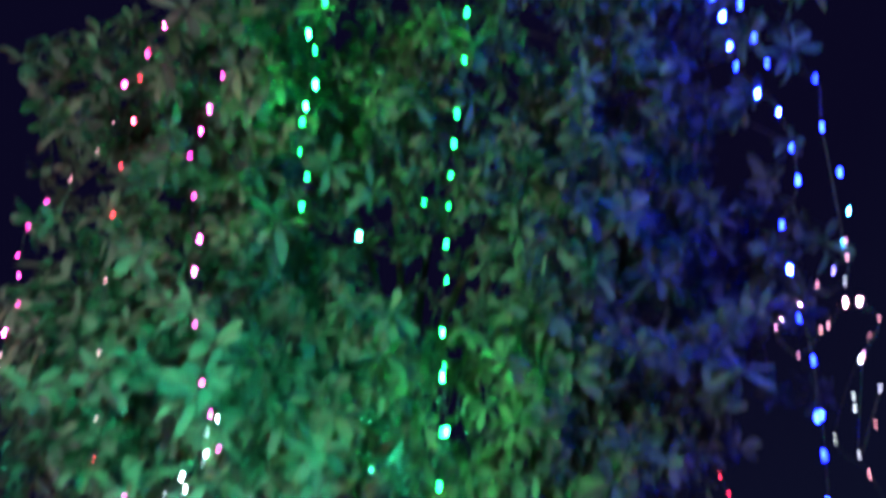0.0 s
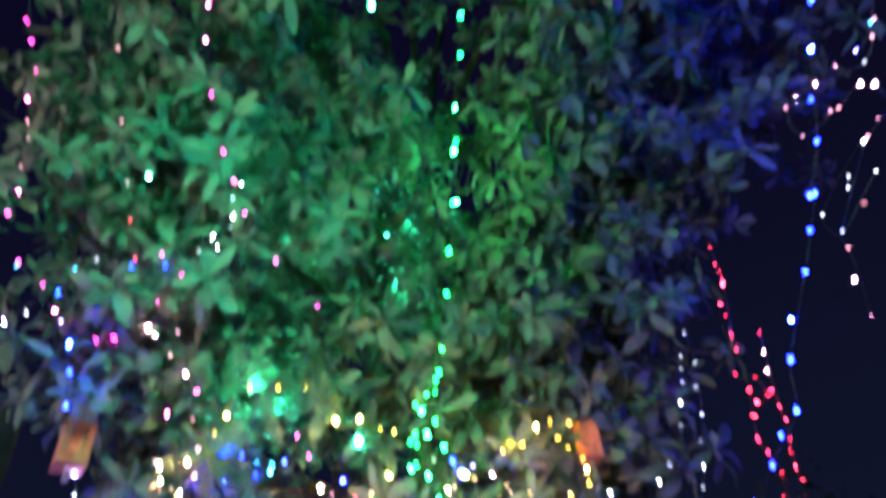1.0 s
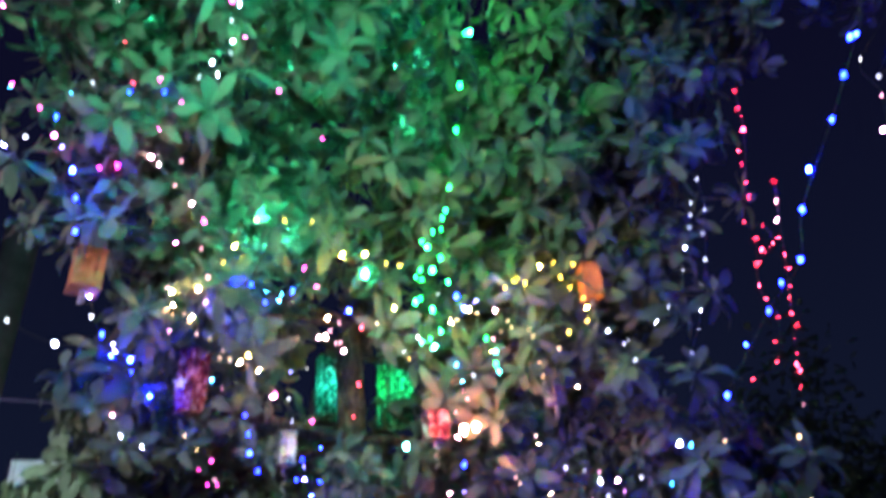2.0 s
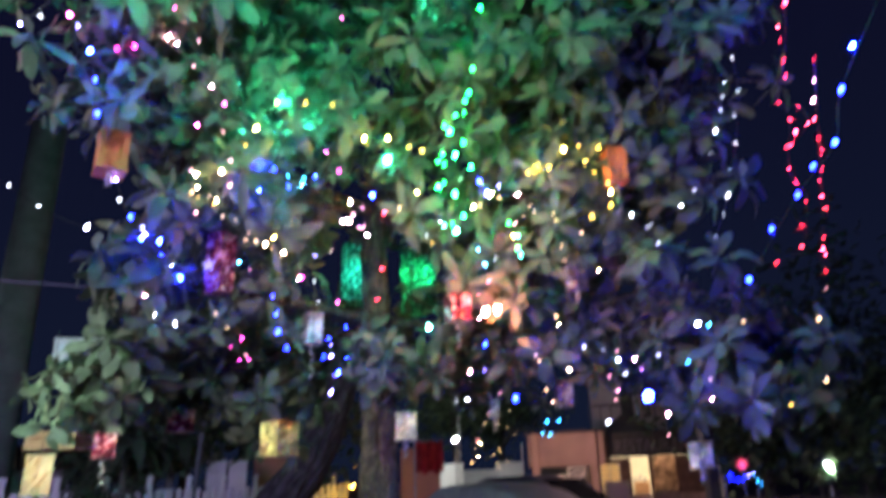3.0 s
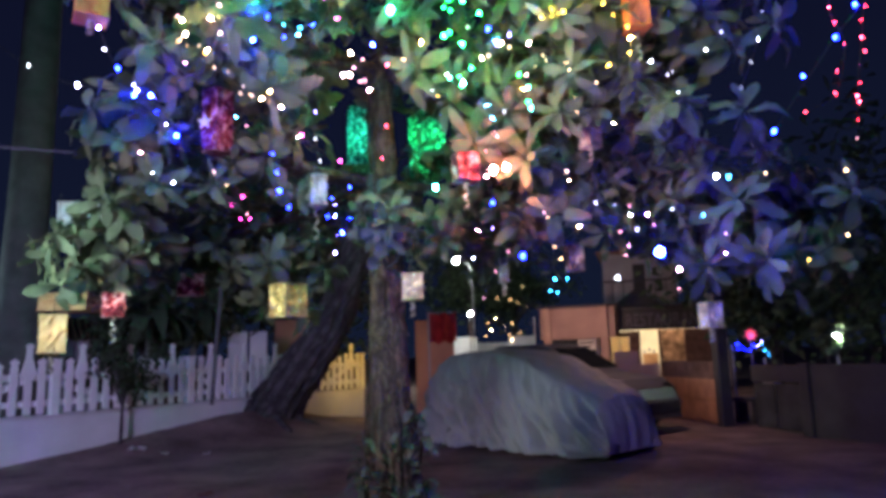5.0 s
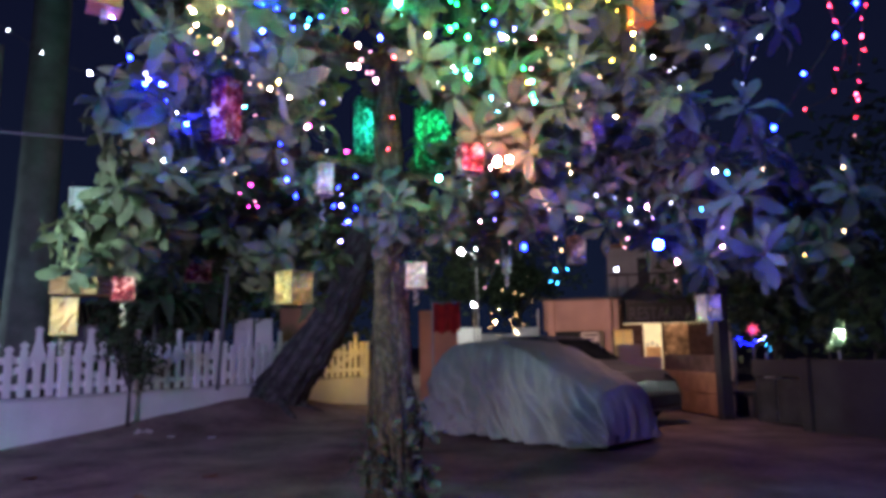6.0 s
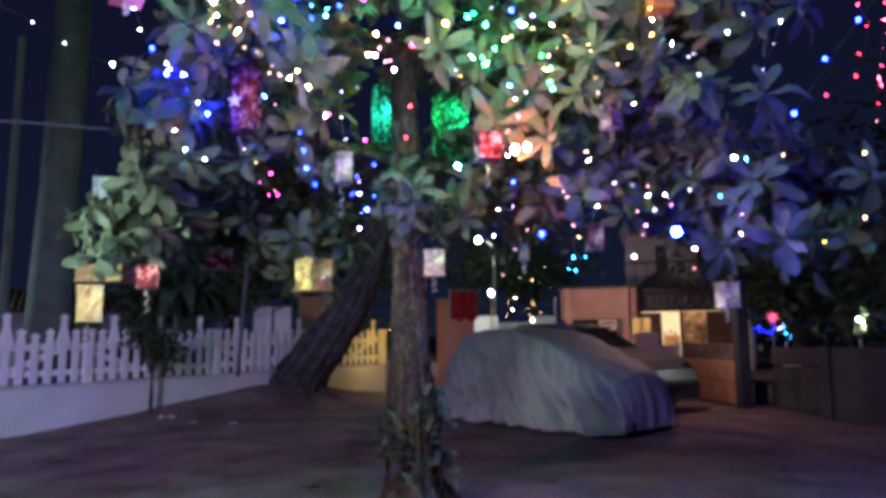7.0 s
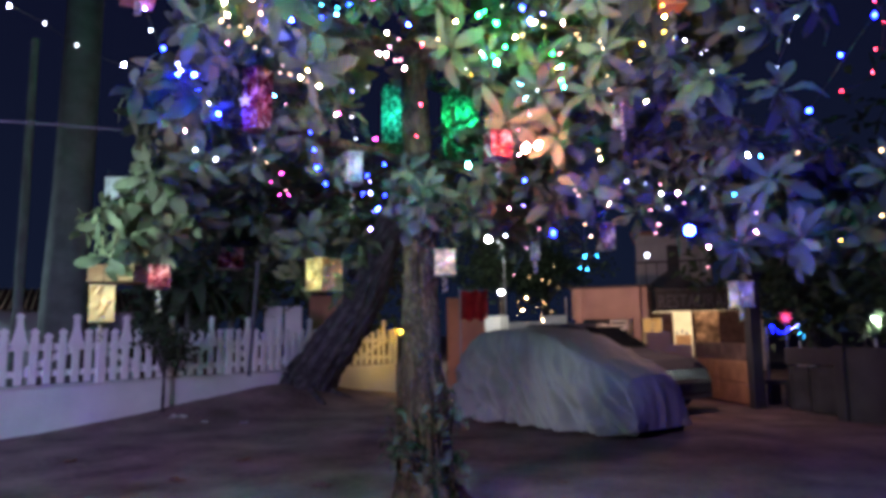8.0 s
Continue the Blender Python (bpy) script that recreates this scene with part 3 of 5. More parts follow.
    me = mesh_of("tyre", wheel, RUBBER)
    for x in (0.68, L - 0.72):
        for y in (0.18, W - 0.18):
            piece("tyre", me, pose(x, y, 0.29), car)


build_covered_car()


def build_second_car():
    # stands beyond the covered one, nose the same way
    u = (CAR_C - CAR_L).normalized()
    turn = math.degrees(math.atan2(u.y, u.x))
    v = Vector((-u.y, u.x, 0))
    car = thing("parked_car", CAR_L - u * 1.55 + v * 2.15, "silver hatchback parked beside a covered car", "car", turn=turn)
    L, W = 3.75, 1.62
    prof = [(0.0, 0.42), (0.02, 0.85), (0.06, 0.98), (0.14, 1.34), (0.24, 1.46), (0.46, 1.47), (0.56, 1.40), (0.72, 1.02), (0.78, 0.95), (0.93, 0.86), (0.985, 0.70), (1.0, 0.45)]
    bm = bmesh.new()
    rows = []
    for f, h in prof:
        row = []
        for a in (-1, -0.97, -0.90, -0.62, 0, 0.62, 0.90, 0.97, 1):
            s = abs(a)
            z = 0.22 if s == 1 else 0.62 if s == 0.97 else min(h, 0.92) if s == 0.90 else h
            y = W / 2 * (1 + (a if s > 0.8 else a * 1.08)) if s < 1 else W / 2 * (1 + a * 0.97)
            row.append(bm.verts.new((f * L, y, min(z, h))))
        rows.append(row)
    for a, b in zip(rows, rows[1:]):
        for j in range(8):
            bm.faces.new((a[j], b[j], b[j + 1], a[j + 1]))
    bm.faces.new(rows[0])
    bm.faces.new(rows[-1][::-1])
    part("body", bm, CARPAINT, car)
    bm = bmesh.new()
    a, b = (0.565, 1.395), (0.715, 1.035)
    q = [bm.verts.new((f * L + 0.012, y, h + 0.012)) for (f, h), y in ((a, 0.36), (a, W - 0.36), (b, W - 0.18), (b, 0.18))]
    bm.faces.new(q[::-1])
    bmesh.ops.solidify(bm, geom=bm.faces[:], thickness=0.006)
    part("windscreen", bm, DARKGLASS, car)
    bm = bmesh.new()
    q = [bm.verts.new(p) for p in ((0.16 * L, 0.075, 0.96), (0.70 * L, 0.075, 0.96), (0.56 * L, 0.26, 1.36), (0.22 * L, 0.26, 1.38))]
    bm.faces.new(q)
    bmesh.ops.solidify(bm, geom=bm.faces[:], thickness=0.006)
    part("side_window", bm, DARKGLASS, car)
    for y in (0.22, W - 0.22):
        part("headlight", ball(bmesh.new(), (0.965 * L, y, 0.70), 0.15, 2, (0.6, 1, 0.6)), LENS, car, "clear glass headlight", smooth=True)
    part("bumper", block(0.96 * L, 1.015 * L, 0.08, W - 0.08, 0.28, 0.52, bev=0.05), DARK, car)
    for x in (0.62, L - 0.66):
        for y in (0.1, W - 0.1):
            bm = bmesh.new()
            bmesh.ops.create_cone(bm, cap_ends=True, segments=28, radius1=0.29, radius2=0.29, depth=0.2, matrix=pose(x, y, 0.29, 90, 0, 0))
            w = part("wheel", bm, RUBBER, car)
            bm = bmesh.new()
            bmesh.ops.create_cone(bm, cap_ends=True, segments=20, radius1=0.18, radius2=0.18, depth=0.215, matrix=pose(x, y, 0.29, 90, 0, 0))
            part("rim", bm, STEEL, w)


build_second_car()


# ---- restaurant across the way ----
def build_restaurant():
    h = thing("restaurant", (5.69, 26.05, 0), "small pink roadside restaurant, lit inside, dark sign over the door", "building", turn=-9)
    part("porch_fascia", block(-3.36, -0.80, -1.2, -1.05, 1.78, 2.85), PINKWALL, h)
    part("porch_roof", block(-3.48, -0.66, -1.4, 2.5, 2.855, 2.93, bev=0.015), DARK, h)
    for x in (-3.10, -1.16):
        part("pillar", block(x - 0.12, x + 0.12, -1.46, -1.203, -0.1, 2.85, bev=0.01), PINKWALL, h)
    # wall painted dark to stand for the shade inside the porch
    part("porch_shade_wall", block(-3.48, -1.32, 2.0, 2.2, -0.1, 2.85), DARK, h)
    m = part("menu_board", block(-2.08, -1.48, -1.26, -1.21, 1.40, 1.74), PAPER, h, "white board with dark bars of writing")
    part("board_writing", block(-2.02, -1.54, -1.275, -1.262, 1.60, 1.67), DARK, m)
    part("board_writing", block(-1.98, -1.62, -1.275, -1.262, 1.47, 1.53), DARK, m)
    # shop front: narrow strip light, curtained window, doorway, frosted window
    for x0, x1, z0, z1 in ((-1.4, -1.26, 0, 2.0), (-1.1, -1.06, 0, 2.0), (-1.26, -1.1, 0, 0.9), (-1.26, -1.1, 1.9, 2.0), (-1.06, -0.36, 0, 0.9), (-1.06, -0.36, 1.88, 2.0), (-0.36, 0.0, 0, 2.0),
                           (0.62, 0.70, 0, 2.03), (0.70, 1.50, 0, 0.88), (1.50, 2.75, 0, 2.03)):
        part("front_wall", block(x0, x1, 0, 0.2, z0 - 0.05, z1), STONEWALL, h)
    part("front_wall", block(-1.4, -0.692, 0, 0.2, 2.004, 2.78), STONEWALL, h)
    part("sign_fascia", block(-0.69, 2.75, -0.35, -0.2, 2.035, 2.78), DARK, h, "dark sign board with dull raised letters")
    part("front_roof", block(-1.4, 2.85, -0.45, 4.2, 2.785, 2.87), DARK, h)
    cu = bpy.data.curves.new("sign_letters", "FONT")
    cu.body, cu.size, cu.extrude, cu.align_x = "RESTAURANT", 0.64, 0.015, "CENTER"
    cu.materials.append(DIMLETTER)
    tx = new("sign_letters", cu)
    tx.parent = h
    tx.matrix_basis = pose(0.92, -0.372, 2.16, 90, 0, 0) @ Matrix.Diagonal((0.70, 1, 1, 1))
    part("room_floor", block(-1.4, 2.75, 0.2, 4, -0.05, 0.02), GREYWALL, h)
    part("room_back", block(-1.4, 2.75, 4.0, 4.2, 0, 2.78), WARMWALL, h)
    part("room_side", block(-1.55, -1.4, 0.0, 4.2, 0, 2.78), WARMWALL, h)
    part("room_side", block(2.75, 2.9, 0.0, 4.2, 0, 2.78), WARMWALL, h)
    part("room_partition", block(-0.22, -0.14, 0.2, 3.0, 0, 2.78), WARMWALL, h)
    part("counter", block(0.05, 0.6, 1.2, 1.7, 0.02, 1.2, bev=0.02), WOOD, h)
    for x, z in ((0.12, 1.28), (0.3, 1.33), (0.46, 1.26)):
        jar = bmesh.new()
        bmesh.ops.create_cone(jar, cap_ends=True, segments=14, radius1=0.06, radius2=0.045, depth=0.15, matrix=pose(x, 1.4, z))
        part("jar", jar, STEEL, h)
    w = part("window", block(-1.06, -1.03, 0.05, 0.11, 0.9, 1.88), STEEL, h)
    for x in (-0.73, -0.39):
        part("mullion", block(x, x + 0.03, 0.05, 0.11, 0.9, 1.88), STEEL, w)
    p = part("pane", block(-1.03, -0.39, 0.075, 0.083, 0.9, 1.88), PANE, w)
    p.visible_shadow = False
    folds = bmesh.new()
    rows = [[folds.verts.new((-1.04 + 0.0165 * i, 0.16 + 0.018 * math.sin(i * 0.9) + 0.01 * math.sin(i * 0.37), z)) for i in range(41)] for z in (0.95, 1.85)]
    for i in range(40):
        folds.faces.new((rows[0][i], rows[0][i + 1], rows[1][i + 1], rows[1][i]))
    bmesh.ops.solidify(folds, geom=folds.faces[:], thickness=0.003)
    part("curtain", folds, CURTAIN, w, "thin beige curtain", smooth=True)
    part("frosted_window", block(0.70, 1.50, 0.08, 0.10, 0.88, 2.03), FROSTED, h, "mottled translucent window")
    # upper storey, set back behind a dark gabled canopy
    for x0, x1, z0, z1 in ((-1.22, -0.1, 2.87, 5.0), (0.35, 1.45, 2.87, 4.15), (-0.1, 0.35, 4.6, 5.0), (0.35, 1.45, 4.15, 5.0)):
        part("upper_wall", block(x0, x1, 1.5, 1.7, z0, z1), GREYWALL, h)
    part("balcony_door", block(-0.1, 0.35, 1.6, 1.65, 2.87, 4.6), DARK, h)
    part("balcony_rail", block(-1.3, 1.5, 1.38, 1.44, 3.92, 3.98, bev=0.01), DARK, h)
    for k in range(8):
        part("baluster", block(-1.28 + 0.39 * k, -1.25 + 0.39 * k, 1.39, 1.43, 2.87, 3.92), DARK, h)
    bm = bmesh.new()
    f = bm.faces.new([bm.verts.new((x, 0.9, z)) for x, z in ((-1.05, 2.875), (1.0, 2.875), (-0.05, 3.62))])
    g = bmesh.ops.extrude_face_region(bm, geom=[f])
    bmesh.ops.translate(bm, verts=[v for v in g["geom"] if isinstance(v, bmesh.types.BMVert)], vec=(0, 0.5, 0))
    part("gable_canopy", bm, DARK, h)
    part("upper_roof", block(-1.4, 1.65, 1.2, 4.3, 5.005, 5.12), ROOF, h)
    for x, y in ((-0.75, 1.3), (0.35, 0.7), (1.9, 2.0)):
        part("ceiling_lamp", ball(bmesh.new(), (x, y, 2.45), 0.09, 2), WARMLAMP, h, "lit warm globe lamp", smooth=True)


build_restaurant()


def build_low_gate():
    a, b = Vector((4.35, 15.57, 0.0)), Vector((4.9, 13.32, 0.0))
    d = b - a
    turn = math.degrees(math.atan2(d.y, d.x))
    L = d.length
    g = thing("panel_gate", a, "orange-brown panelled gate lit by warm light", "gate", turn=turn)
    part("gate_frame", block(0, L, 0.0, 0.03, 0.02, 0.78), WOOD, g)
    for x0 in (0.03, L / 2 + 0.015):
        for z0 in (0.04, 0.41):
            part("panel", block(x0, x0 + L / 2 - 0.045, -0.022, 0.0, z0, z0 + 0.345, bev=0.012), WOOD, g)
    post = thing("gate_post", b + d.normalized() * 0.16, "dark square gate post", "post", turn=turn)
    part("shaft", block(-0.1, 0.1, -0.08, 0.12, -0.1, 2.2, bev=0.012), DARK, post)
    part("cap", block(-0.13, 0.13, -0.11, 0.15, 2.203, 2.27, bev=0.012), DARK, post)
    w = thing("side_wall", (3.34, 16.4, 0), "pinkish rendered yard wall with a low pier", "wall")
    part("wall_body", block(0, 1.20, 0, 0.18, -0.1, 1.02, bev=0.02), PINKWALL, w)
    part("pier", block(0.25, 0.75, -0.04, 0.24, -0.1, 1.30, bev=0.02), PINKWALL, w)
    s = thing("stone_wall", a, "brown rubble wall above a gate", "wall", turn=turn)
    part("wall_body", block(0.0, L, 0.1, 0.24, -0.1, 1.08, bev=0.02), STONEWALL, s)


build_low_gate()


def build_right_yard():
    a, b = Vector((5.04, 12.78, 0)), Vector((5.94, 11.3, 0))
    d = b - a
    turn = math.degrees(math.atan2(d.y, d.x))
    L = d.length
    k = L / 288.0
    w = thing("dark_gate", a, "dark metal sheet gate between grey wall panels", "gate", turn=turn)
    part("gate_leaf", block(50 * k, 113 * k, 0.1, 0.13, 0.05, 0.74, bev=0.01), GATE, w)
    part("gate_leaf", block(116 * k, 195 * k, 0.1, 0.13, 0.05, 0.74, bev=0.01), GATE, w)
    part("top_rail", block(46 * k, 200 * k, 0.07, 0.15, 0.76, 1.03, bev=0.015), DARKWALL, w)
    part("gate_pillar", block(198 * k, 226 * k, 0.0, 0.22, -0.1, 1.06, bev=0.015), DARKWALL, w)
    part("gate_pillar", block(5 * k, 46 * k, 0.6, 0.75, -0.1, 1.0, bev=0.015), GREYWALL, w)
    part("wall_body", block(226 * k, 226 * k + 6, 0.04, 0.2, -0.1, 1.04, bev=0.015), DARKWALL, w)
    n = thing("concrete_bench", a + Vector((0.25, 1.2, 0)), "low grey bench in a dark yard", "bench", turn=turn)
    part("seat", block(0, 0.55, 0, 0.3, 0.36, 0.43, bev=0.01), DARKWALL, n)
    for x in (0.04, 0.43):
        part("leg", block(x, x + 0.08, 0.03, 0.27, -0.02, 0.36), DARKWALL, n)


build_right_yard()


# ---- behind the fence and down the lane ----
def slab_thing(name, label, cat, c, w, h, t, mat, bev=0.01, z0=None, kind=""):
    """An upright panel that faces the viewer, centred at c."""
    c = Vector(c)
    e = Vector((1.65, 0.5, 1.2))
    d = (c - e)
    turn = math.degrees(math.atan2(-d.x, d.y))
    lo = -h / 2 if z0 is None else z0 - c.z
    o = thing(name, c, label, cat, turn=turn, kind=kind)
    part("body", block(-w / 2, w / 2, 0, t, lo, h / 2, bev=bev), mat, o)
    return o


slab_thing("lane_wall", "orange plastered wall end beside the lane", "wall", (-0.52, 17.3, 1.98), 0.92, 0.4, 0.3, TERRACOTTA, z0=-0.1)
slab_thing("orange_shed", "dull orange hut behind the fence", "shed", (-4.36, 18.4, 2.18), 1.08, 0.4, 1.0, TERRACOTTA, z0=-0.1)
slab_thing("white_sheet", "pale board leaning behind the fence", "board", (-4.91, 16, 1.81), 0.42, 0.4, 0.04, PLASTER, z0=-0.1)
slab_thing("white_sheet", "pale board leaning behind the fence", "board", (-4.5, 16.2, 1.81), 0.39, 0.4, 0.04, PLASTER, z0=-0.1)
slab_thing("white_kiosk", "small white kiosk down the lane", "kiosk", (-1.11, 32, 1.95), 1.09, 0.4, 1.0, PLASTER, z0=-0.1)
slab_thing("lane_house", "pale house front at the end of the lane", "house", (1.46, 34.5, 1.98), 1.28, 0.4, 2.0, GREYWALL, z0=-0.1)
slab_thing("lane_house", "pale house front at the end of the lane", "house", (-0.12, 36.4, 1.72), 4.36, 0.4, 2.0, GREYWALL, z0=-0.1)


def build_red_box():
    c = Vector((-0.02, 14.9, 1.89))
    o = thing("red_banner", (c.x, c.y, c.z), "dark red cloth banner hanging on a wall end", "banner")
    bm = bmesh.new()
    n = 16
    rows = [[bm.verts.new((-0.28 + 0.56 * i / n, 0.04 * math.sin(i * 1.1 + j * 0.3), 0.30 - 0.075 * j + 0.03 * math.sin(i * 0.9))) for i in range(n + 1)] for j in range(9)]
    for a, b in zip(rows, rows[1:]):
        for i in range(n):
            bm.faces.new((a[i], a[i + 1], b[i + 1], b[i]))
    bmesh.ops.solidify(bm, geom=bm.faces[:], thickness=0.01)
    part("cloth", bm, REDCLOTH, o, smooth=True)
    part("rod", tube(bmesh.new(), [(-0.32, 0, 0.32), (0.32, 0, 0.32)], 0.012, 6), STEEL, o)
    part("pole", tube(bmesh.new(), [(-0.3, 0.03, 0.34), (-0.3, 0.03, -c.z - 0.1)], 0.02, 6), STEEL, o)


build_red_box()


def post_lamp(place, r, label, arm=None):
    p = Vector(place)
    o = thing("street_lamp", (p.x, p.y, 0), label, "street lamp")
    if arm:
        q = Vector(arm)
        part("pole", tube(bmesh.new(), smooth_line([(q.x, q.y, -0.1), (q.x, q.y, q.z), (q.x * 0.6 + p.x * 0.4, q.y, p.z * 0.9 + q.z * 0.1), tuple(p)], 20), 0.028, 8), STEEL, o, world=True)
    else:
        part("pole", tube(bmesh.new(), [(p.x, p.y, -0.1), (p.x, p.y, p.z - r)], 0.028, 8), STEEL, o, world=True)
    part("globe", ball(bmesh.new(), p, r, 2), glow("lamp_globe", (0.95, 1.0, 0.92), 1200), o, "lit white globe", world=True, smooth=True)


post_lamp((-0.44, 27, 2.89), 0.05, "street lamp with a lit white globe")
post_lamp((-1.18, 30, 5.4), 0.10, "tall street lamp with a curved arm", (-0.55, 30, 4.53))


def build_poles():
    c, t = Vector((-3.32, 11.4, 0.66)), Vector((-3.11, 11.4, 3.88))
    o = thing("metal_pole", (c.x, c.y, 0.66), "thin grey metal pole fixed to the wall", "pole")
    part("pipe", tube(bmesh.new(), [c, t], 0.035, 10), CABLE, o, world=True)
    b = Vector((-8.67, 13.8, 1.4))
    o = thing("palm_trunk", (b.x, b.y, 0), "pale thick trunk lit from beside, beyond the fence", "tree")
    part("trunk", tube(bmesh.new(), [(b.x, b.y, -0.1), (b.x, b.y, 2.4), (b.x + 0.05, b.y, 4.5), (b.x + 0.1, b.y, 9.5)], [0.50, 0.44, 0.40, 0.36], 24, ridge=0.12), PALE, o, world=True, smooth=True)
    b = Vector((-8.83, 12.7, 1.4))
    o = thing("utility_pole", (b.x, b.y, 0), "thin concrete utility pole beyond the fence", "pole")
    part("shaft", tube(bmesh.new(), [(b.x, b.y, -0.1), (b.x, b.y, 7.5)], [0.1, 0.07], 8), PALE, o, world=True)
    b = Vector((-9.85, 15.4, 2.5))
    o = thing("tin_shed", (b.x, b.y, 0), "low shed with a rusty sheet roof beyond the fence", "shed", turn=38)
    part("wall", block(-1.6, 1.6, 0, 2.0, -0.1, 2.0), GREYWALL, o)
    bm = bmesh.new()
    m = pose(0, 0, 2.05, 14, 0, 0)
    rows = [[bm.verts.new(m @ Vector((-1.95 + 0.0375 * i, y, 0.03 * math.sin(i * math.pi / 2)))) for i in range(105)] for y in (-0.35, 2.4)]
    for i in range(104):
        bm.faces.new((rows[0][i], rows[0][i + 1], rows[1][i + 1], rows[1][i]))
    bmesh.ops.solidify(bm, geom=bm.faces[:], thickness=0.008)
    part("roof", bm, ROOF, o)


build_poles()


def cable(pts, r, label):
    o = thing("overhead_cable", pts[0], label, "cable")
    part("line", tube(bmesh.new(), smooth_line(pts, 30), r, 5), CABLE, o, world=True)


cable([(-5.66, 5.52, 3.38), (-3.59, 6.39, 3.4), (-2.05, 6.82, 3.31), (-0.3, 7.19, 3.23)], 0.008, "grey overhead cable running into a tree")


def leafy_mass(name, label, c, size, n, leaf, mat, seed, trunk=None, cat="tree"):
    """A far or small plant: a stem with limbs and many separate leaves round clumps."""
    r = random.Random(seed)
    c = Vector(c)
    o = thing(name, (c.x, c.y, 0), label, cat)
    verts, faces = [], []
    clumps = [(c + Vector((r.gauss(0, size[0] * 0.45), r.gauss(0, size[1] * 0.45), r.gauss(0, size[2] * 0.42))), r.uniform(0.25, 0.5)) for _ in range(max(5, n // 60))]
    for i in range(n):
        q, s = clumps[i % len(clumps)]
        p = q + Vector((r.gauss(0, size[0] * s * 0.5), r.gauss(0, size[1] * s * 0.5), r.gauss(0, size[2] * s * 0.5)))
        a = Vector((r.gauss(0, 1), r.gauss(0, 1), r.gauss(0, 0.6))).normalized()
        b = a.orthogonal().normalized() * leaf * 0.27
        L = leaf * r.uniform(0.7, 1.2)
        k = len(verts)
        verts += [p, p + a * L * 0.5 + b, p + a * L - Vector((0, 0, L * 0.25)), p + a * L * 0.5 - b]
        faces.append((k, k + 1, k + 2, k + 3))
    me = bpy.data.meshes.new("foliage")
    me.from_pydata([tuple(v) for v in verts], [], faces)
    me.materials.append(mat)
    ob = new("foliage", me)
    ob.parent = o
    ob.matrix_parent_inverse = o.matrix_basis.inverted()
    ob["kind"] = "stuff"
    t = trunk or 0.1
    part("trunk", tube(bmesh.new(), smooth_line([(c.x, c.y, -0.1), (c.x + t * 0.4, c.y, c.z * 0.45), (c.x, c.y, c.z)], 10), [t * (1 - 0.06 * i) for i in range(11)], 8, ridge=0.15), DARKBARK, o, world=True)
    for q, s in clumps[:10]:
        part("limb", tube(bmesh.new(), smooth_line([(c.x, c.y, c.z * 0.6), tuple(c * 0.5 + q * 0.5), tuple(q)], 6), [t * 0.45 * (1 - 0.12 * i) for i in range(7)], 5), DARKBARK, o, world=True)
    return o


SAP = Vector((-4.48, 10.78, 0.08))
leafy_mass("sapling", "small dark bushy sapling in front of a white wall", (SAP.x + 0.02, SAP.y, 1.18), (0.48, 0.42, 0.50), 900, 0.10, BUSHLEAF, 5, 0.035, "bush")
leafy_mass("garden_tree", "dark garden tree behind the fence", (-6.96, 18.6, 3.91), (2.2, 1.8, 2.0), 2200, 0.35, FARLEAF, 11, 0.2)
leafy_mass("garden_tree", "dark garden tree behind the fence", (-6.81, 15.45, 2.29), (1.6, 1.2, 1.0), 1500, 0.30, FARLEAF, 12, 0.15)
leafy_mass("garden_tree", "dark garden tree behind the fence", (-5.09, 21.46, 4.39), (2.4, 2.0, 2.4), 2400, 0.35, FARLEAF, 13, 0.2)
leafy_mass("lane_tree", "dark tree along the lane", (-1.63, 40.32, 6.21), (3.0, 2.5, 2.6), 2600, 0.4, FARLEAF, 14, 0.25)
leafy_mass("lane_tree", "dark tree along the lane", (0.9, 42.59, 5.01), (2.6, 2.5, 1.6), 2000, 0.4, FARLEAF, 15, 0.25)
leafy_mass("yard_tree", "dark tree above the yard", (8.02, 19.67, 2.93), (2.4, 2.0, 2.0), 2400, 0.35, FARLEAF, 16, 0.2)
leafy_mass("yard_tree", "dark tree above the yard", (9.65, 17.92, 3.11), (2.6, 2.0, 2.6), 2400, 0.35, FARLEAF, 17, 0.2)


# ---- sprouts at the foot of the trunk ----
def build_sprouts():
    r = random.Random(21)
    for k in range(15):
        a = r.uniform(3.2, 6.2)
        b = Vector(TRUNK[0]) + Vector((0.24 * math.cos(a), 0.24 * math.sin(a), r.uniform(0.0, 0.75)))
        o = thing("sprout", b, "leafy green sprout growing from the trunk foot", "plant", "sprouts on the trunk")
        bm = bmesh.new()
        h = r.uniform(0.12, 0.3)
        tube(bm, [(0, 0, 0), (0.03 * math.cos(a), 0.03 * math.sin(a), h)], [0.008, 0.004], 5)
        part("stem", bm, BARK, o)
        bm = bmesh.new()
        for i in range(6):
            m = pose(0.02 * math.cos(a), 0.02 * math.sin(a), h * (0.4 + 0.12 * i), 0, r.uniform(-40, 20), r.uniform(0, 360))
            leaf_into(bm, m, r.uniform(0.09, 0.19), r.uniform(0.045, 0.08), 0.4, i)
        part("leaves", bm, LEAF, o, smooth=True)


build_sprouts()


